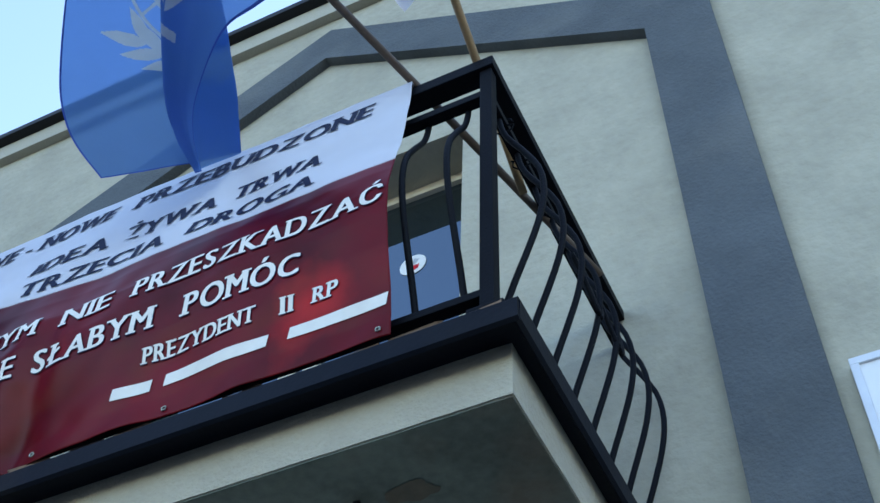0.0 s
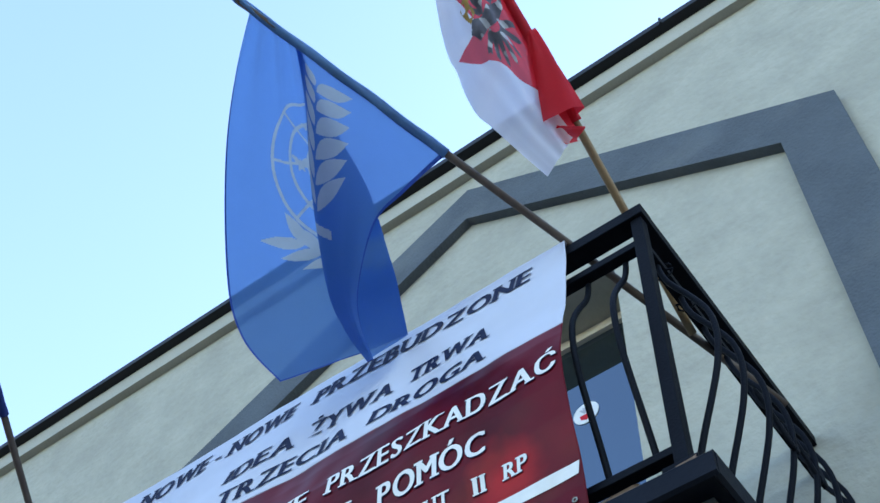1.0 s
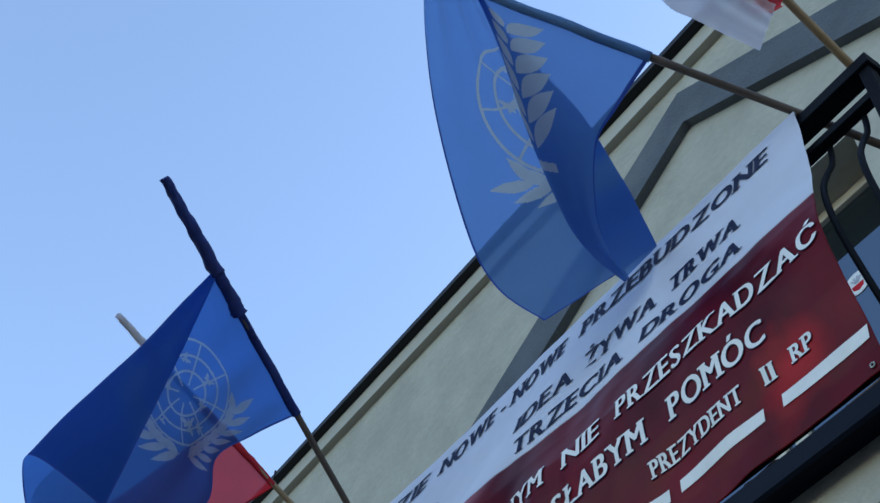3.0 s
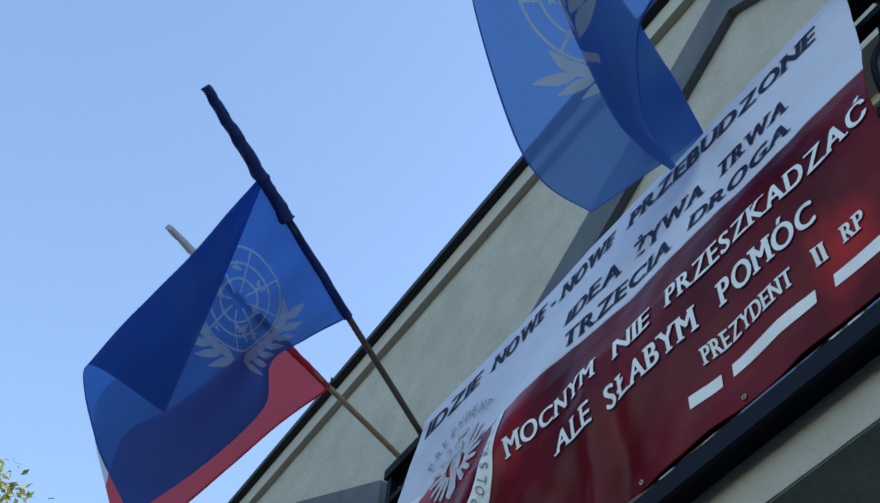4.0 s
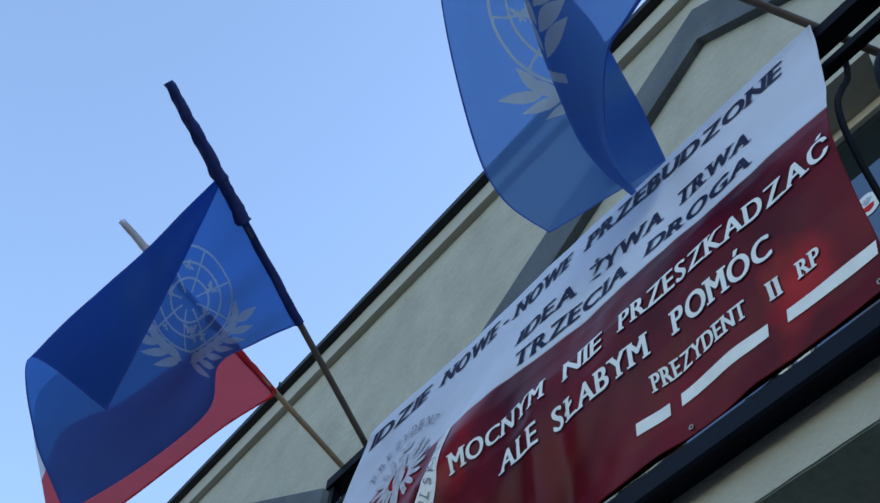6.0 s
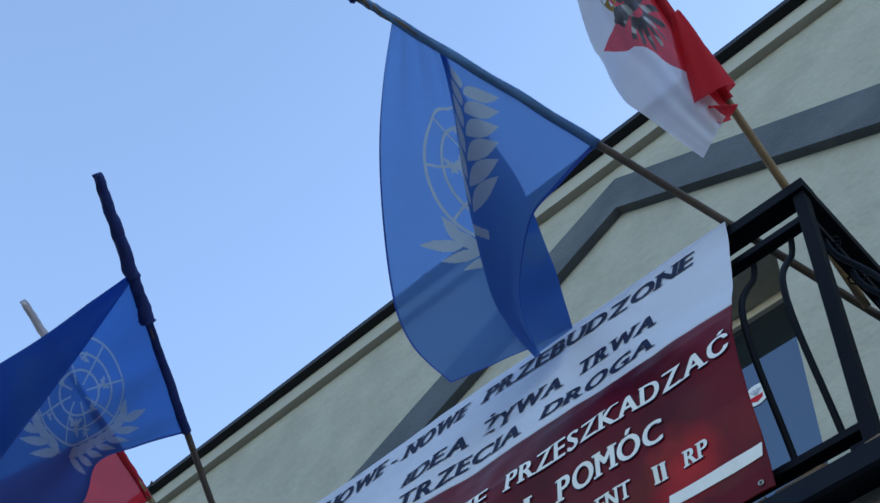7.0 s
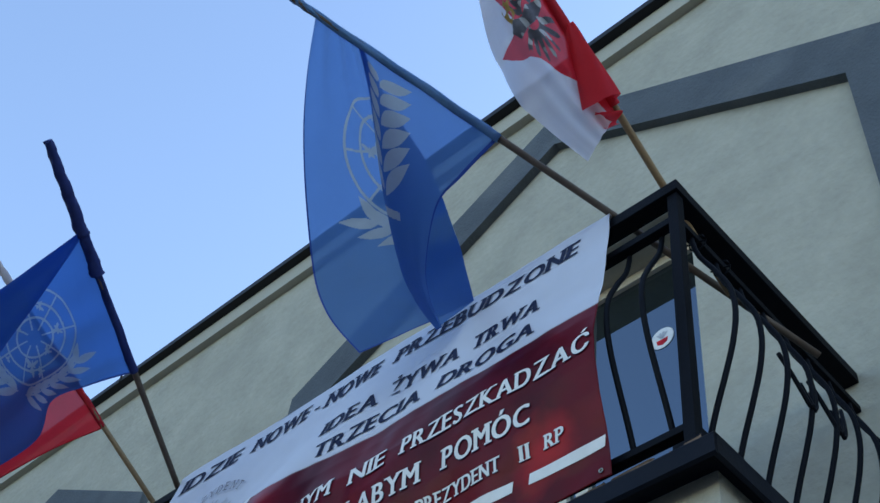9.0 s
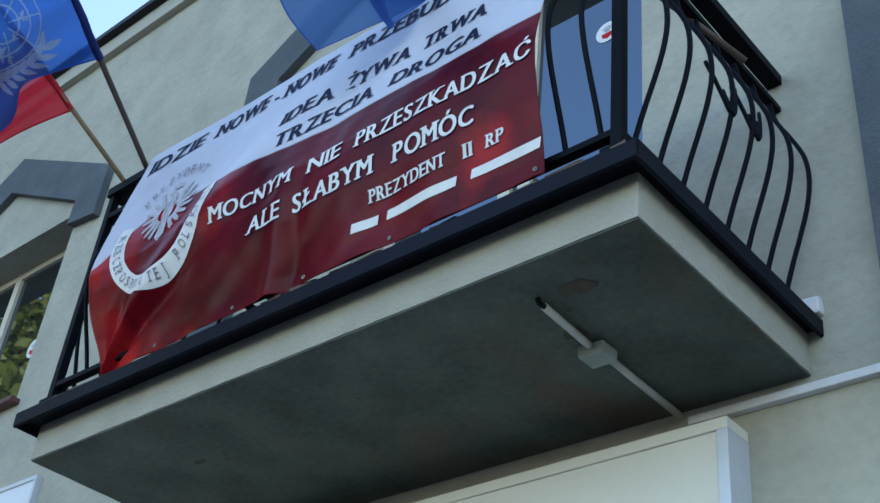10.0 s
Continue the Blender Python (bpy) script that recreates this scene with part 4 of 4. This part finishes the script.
C_RAIL, C_END, C_UP, C_TIP = (-2.506, -1.087, 4.522), (-2.277, -1.536, 4.654), (-2.014, -2.053, 4.811), (-1.85, -2.373, 4.908)
pole("dark wooden flagpole with deep blue flag, leaning over the railing", [(-2.77, -0.571, 4.361), C_RAIL, C_END, C_UP, C_TIP], 0.0125, M_WOOD2)
C_ROWS = [   # lower hem, middle, fold, hem of the turned flap, from the pole outwards
    [C_END, lerp3(C_END, C_UP, 0.5), C_UP, C_UP],
    [(-2.357, -1.648, 4.535), (-2.275, -1.860, 4.661), (-2.092, -2.113, 4.675), (-2.091, -2.056, 4.572)],
    [(-2.435, -1.732, 4.430), (-2.392, -1.928, 4.544), (-2.237, -2.165, 4.546), (-2.189, -2.050, 4.429)],
    [(-2.516, -1.700, 4.290), (-2.503, -1.948, 4.410), (-2.365, -2.226, 4.421), (-2.284, -2.044, 4.294)],
    [(-2.686, -1.814, 4.087), (-2.650, -2.038, 4.243), (-2.487, -2.280, 4.305), (-2.377, -2.039, 4.167)],
    [(-2.834, -1.965, 3.894), (-2.756, -2.178, 4.067), (-2.586, -2.313, 4.201), (-2.471, -2.036, 4.046)],
]
flag_c = thing("flag", "deep blue flag with pale wreath print folded over itself", "flag", group="flags on the balcony", at=C_END)
sheet_c0 = sway(net(C_ROWS), 0.003, 8.0, 5.0, 3.1)


def sheet_c(u, v):
    """Pleats spread from the gathered end of the pole; the flap lies smooth."""
    p = sheet_c0(u, v)
    body = max(0.0, 1 - u / 0.66)
    fold = 0.022 * math.sin(34 * u + 5 * v) * math.exp(-2.6 * v) * min(v * 8, 1) * (0.3 + body) + 0.007 * math.sin(9 * u + 7 * v) * v + 0.006 * noise.noise(Vector((u * 6, v * 6, 7)))
    fold += 0.026 * math.exp(-((u - 0.10 - 0.10 * v) / 0.05) ** 2) * math.exp(-((v - 0.42) / 0.25) ** 2)
    return p + Vector((0.55, -0.45, -0.6)) * fold


def paint_c(u, v):
    m = emblem_mask(u * 378, v * 442, 132, 160, 78, radians(125), (92, 100)) & (u < 0.80)
    hem = (u < 0.012) | (u > 0.990) | (v > 0.990)
    return np.where(hem, 2, np.where(m, 1, 0))


cloth(sheet_c, 560, 400, [M_BLUED, M_EMB2, M_HEM], paint_c, flag_c, "thin deep blue cloth with pale print")
sleeve([lerp3(C_TIP, C_UP, -0.04), lerp3(C_TIP, C_UP, 0.4), C_UP], 0.024, M_NAVY, flag_c, 2.0, "deep blue cloth wound round the pole")
sleeve([lerp3(C_UP, C_END, -0.1), lerp3(C_UP, C_END, 0.12), lerp3(C_UP, C_END, 0.28)], 0.026, M_NAVY, flag_c, 1.0, "twist of deep blue cloth where the flag begins")
sleeve([C_UP, lerp3(C_UP, C_END, 0.5), C_END], 0.017, M_NAVY, flag_c, 1.0, "deep blue sleeve on the pole")

D_RAIL, D_END, D_TIP = (-2.678, -1.095, 4.522), (-2.68, -1.399, 4.684), (-2.688, -2.197, 5.12)
pole("tan wooden flagpole with white-red flag, behind the blue flag", [(-2.673, -0.656, 4.278), D_RAIL, D_END, lerp3(D_END, D_TIP, 0.75), D_TIP], 0.0115, M_WOOD)
D_ROWS = [
    [D_END, (-2.683, -1.680, 4.838), (-2.686, -2.046, 5.037)],
    [(-2.823, -1.516, 4.551), (-2.816, -1.790, 4.681), (-2.792, -2.037, 4.766)],
    [(-2.981, -1.625, 4.380), (-2.962, -1.904, 4.522), (-2.955, -2.116, 4.608)],
    [(-3.132, -1.739, 4.196), (-3.072, -2.034, 4.392), (-3.066, -2.167, 4.490)],
    [(-3.264, -1.864, 4.054), (-3.192, -2.022, 4.235), (-3.138, -2.123, 4.394)],
]
flag_d = thing("flag", "white and red flag, largely hidden behind the deep blue one", "flag", group="flags on the balcony", at=D_END)
sheet_d = sway(net(D_ROWS), 0.006, 8.0, 5.0, 5.0)
under("red_half", patch(sheet_d, 0, 0.5, 0, 1, 40, 50), M_REDC, flag_d, "bright red cloth", True)
under("white_half", patch(sheet_d, 0.5, 1, 0, 1, 40, 50), M_WHITEC, flag_d, "thin white cloth", True)
under("red_hem", tube([sheet_d(0.0, k / 30) for k in range(31)], 0.004, 6), M_REDC, flag_d, "sewn red hem", True)
sleeve([D_END, lerp3(D_END, D_TIP, 0.2), lerp3(D_END, D_TIP, 0.45)], 0.016, M_REDC, flag_d, 1.0, "red sleeve on the pole")
sleeve([lerp3(D_END, D_TIP, 1.02), lerp3(D_END, D_TIP, 0.85), lerp3(D_END, D_TIP, 0.7)], 0.018, M_WHITEC, flag_d, 2.0, "white cloth wound on the pole")

# ---- below the balcony ----


def blot(cx, cy, rx, ry, seed):
    """A ragged thin stain on the underside."""
    pts = []
    for k in range(26):
        a = k / 26 * math.tau
        q = 1 + 0.55 * noise.noise(Vector((1.6 * math.cos(a), 1.6 * math.sin(a), seed))) + 0.2 * noise.noise(Vector((5 * math.cos(a), 5 * math.sin(a), seed)))
        pts.append((cx + rx * q * math.cos(a), cy + ry * q * math.sin(a)))
    bm_ = bmesh.new()
    bm_.faces.new([bm_.verts.new((x, y, SZ0 - 0.0062)) for x, y in reversed(pts)])
    return bm_


for k, (x, y, rx, ry) in enumerate(((-0.47, -0.60, 0.045, 0.035), (-0.33, -0.80, 0.07, 0.028), (-0.42, -0.72, 0.012, 0.010), (-2.25, -0.62, 0.035, 0.014), (-2.13, -0.58, 0.016, 0.010), (-1.35, -0.66, 0.010, 0.008))):
    under("stain", blot(x, y, rx, ry, 3.1 * k), M_STAIN, slab, "brown rust stain")
lamp_box = thing("junction_box", "grey square junction box on the balcony underside", "junction box", at=(-0.465, -0.50, SZ0 - 0.012))
bm = boxed(-0.047, 0.047, -0.042, 0.042, -0.036, 0.0, bevel=0.009)
part("body", bm, M_BOXG, lamp_box)
part("lid", boxed(-0.043, 0.043, -0.038, 0.038, -0.041, -0.035, bevel=0.003), M_BOXG, lamp_box)
conduit = thing("conduit", "grey painted plastic cable conduit under the balcony slab", "conduit", at=(-0.46, -0.5, SZ0 - 0.026))
under("pipe", tube([(-0.447, -0.80, SZ0 - 0.028), (-0.46, -0.55, SZ0 - 0.028)], 0.0125, 10), M_PIPE, conduit, smooth=True)
under("pipe", tube([(-0.452, -0.45, SZ0 - 0.028), (-0.462, -0.02, SZ0 - 0.028)], 0.0125, 10), M_PIPE, conduit, smooth=True)
under("cable_end", tube([(-0.447, -0.80, SZ0 - 0.028), (-0.446, -0.825, SZ0 - 0.03), (-0.444, -0.84, SZ0 - 0.02)], 0.009, 8), M_IRON, conduit, smooth=True)
duct = part("cable_duct", boxed(-0.43, 5.0, -0.03, 0.0, SZ0 - 0.072, SZ0 - 0.042, bevel=0.004), M_PVC)
tagged(duct, "long white plastic cable duct along the wall", "cable duct")

# shop signs on the ground-floor wall
sign = thing("sign_box", "large cream sign box with a white metal rim under the balcony", "sign", at=(-1.6, -0.06, 2.2))
under("panel", boxed(-3.2, -0.27, -0.125, -0.012, 1.2, 3.02, bevel=0.004), M_SIGN, sign)
for a in ((-3.24, -0.23, -0.135, -0.0, 3.02, 3.06), (-0.27, -0.23, -0.135, -0.0, 1.2, 3.02), (-3.24, -3.2, -0.135, -0.0, 1.2, 3.02), (-3.24, -0.23, -0.135, -0.0, 1.16, 1.2)):
    under("rim", boxed(*a, bevel=0.004), M_SIGN if a[4] > 3 else M_ALU, sign, "" if a[4] > 3 else "white metal rim")
for x0, x1 in ((-1.27, -1.18), (-1.16, -1.10), (-1.08, -1.02), (-1.55, -1.32)):
    under("print_bar", boxed(x0, x1, -0.128, -0.124, 2.58, 2.70), M_GREYP, sign)
for x0, x1, z1, lab in ((0.63, 1.8, 3.945, "white framed notice board on the wall beside the grey surround"), (-5.6, -4.6, 3.95, "white framed sign board on the wall beside the balcony")):
    s = thing("sign_board", lab, "sign", group="wall signs", at=((x0 + x1) / 2, -0.02, z1 - 0.6))
    under("panel", boxed(x0 + 0.025, x1 - 0.025, -0.03, -0.004, z1 - 1.2, z1 - 0.025), M_SIGNW, s)
    for a in ((x0, x1, -0.04, -0.0, z1 - 0.025, z1), (x0, x1, -0.04, -0.0, z1 - 1.225, z1 - 1.2), (x0, x0 + 0.025, -0.04, -0.0, z1 - 1.2, z1 - 0.025), (x1 - 0.025, x1, -0.04, -0.0, z1 - 1.2, z1 - 0.025)):
        under("rim", boxed(*a, bevel=0.003), M_ALU, s)
    for k in range(4):
        under("print_bar", boxed(x0 + 0.08, x1 - 0.25 - 0.07 * (k % 2), -0.034, -0.029, z1 - 0.22 - 0.16 * k, z1 - 0.16 - 0.16 * k), M_GREYP, s)


# ---- trees across the street ----
def tree(x, y, h, seed, spread):
    rng = random.Random(seed)
    t = thing("tree", "tall tree with yellow-green autumn leaves", "tree", group="street trees", at=(x, y, GZ))
    bm = bmesh.new()
    tips = []
    tube([(0, 0, 0), (0.1, 0.05, h * 0.3), (0.0, 0.1, h * 0.6), (0.1, 0, h * 0.92)], 0.2, 8, radii=[0.24, 0.18, 0.12, 0.03], bm=bm)
    for k in range(16):
        z = h * rng.uniform(0.3, 0.85)
        a = rng.uniform(0, 6.28)
        ln = spread * (1.15 - z / h) * rng.uniform(0.8, 1.3)
        end = Vector((math.cos(a) * ln, math.sin(a) * ln, z + ln * 0.55))
        tube([(0.05, 0.03, z), tuple(Vector((0.05, 0.03, z)).lerp(end, 0.5) + Vector((0, 0, 0.15))), tuple(end)], 0.05, 6, radii=[0.07, 0.045, 0.012], bm=bm)
        tips += [Vector((0.05, 0.03, z)).lerp(end, f) for f in (0.45, 0.7, 0.95)]
    tips.append(Vector((0.1, 0, h * 0.95)))
    part("trunk", bm, M_BARK, t, smooth=True)
    verts, faces = [], []
    for c in tips:
        for _ in range(430):
            d = Vector((rng.gauss(0, 1), rng.gauss(0, 1), rng.gauss(0, 0.8)))
            p = c + d * spread * 0.11
            a, b = Vector((rng.uniform(-1, 1), rng.uniform(-1, 1), rng.uniform(-1, 1))).normalized(), Vector((rng.uniform(-1, 1), rng.uniform(-1, 1), rng.uniform(-1, 1))).normalized()
            b = (b - a * a.dot(b)).normalized()
            s = rng.uniform(0.08, 0.16)
            i = len(verts)
            verts += [p - a * s, p + b * s * 0.5, p + a * s, p - b * s * 0.5]
            faces.append((i, i + 1, i + 2, i + 3))
    me = bpy.data.meshes.new("crown")
    me.from_pydata(verts, [], faces)
    me.materials.append(M_LEAF)
    crown = new("crown", me)
    crown.parent = t
    return t


tree(-26.5, -0.7, 21.2, 3, 5.0)
tree(-17.0, -5.6, 14.5, 4, 4.0)
tree(-22.0, -10.5, 16.0, 6, 4.6)
tree(-12.5, -11.0, 11.5, 8, 4.0)
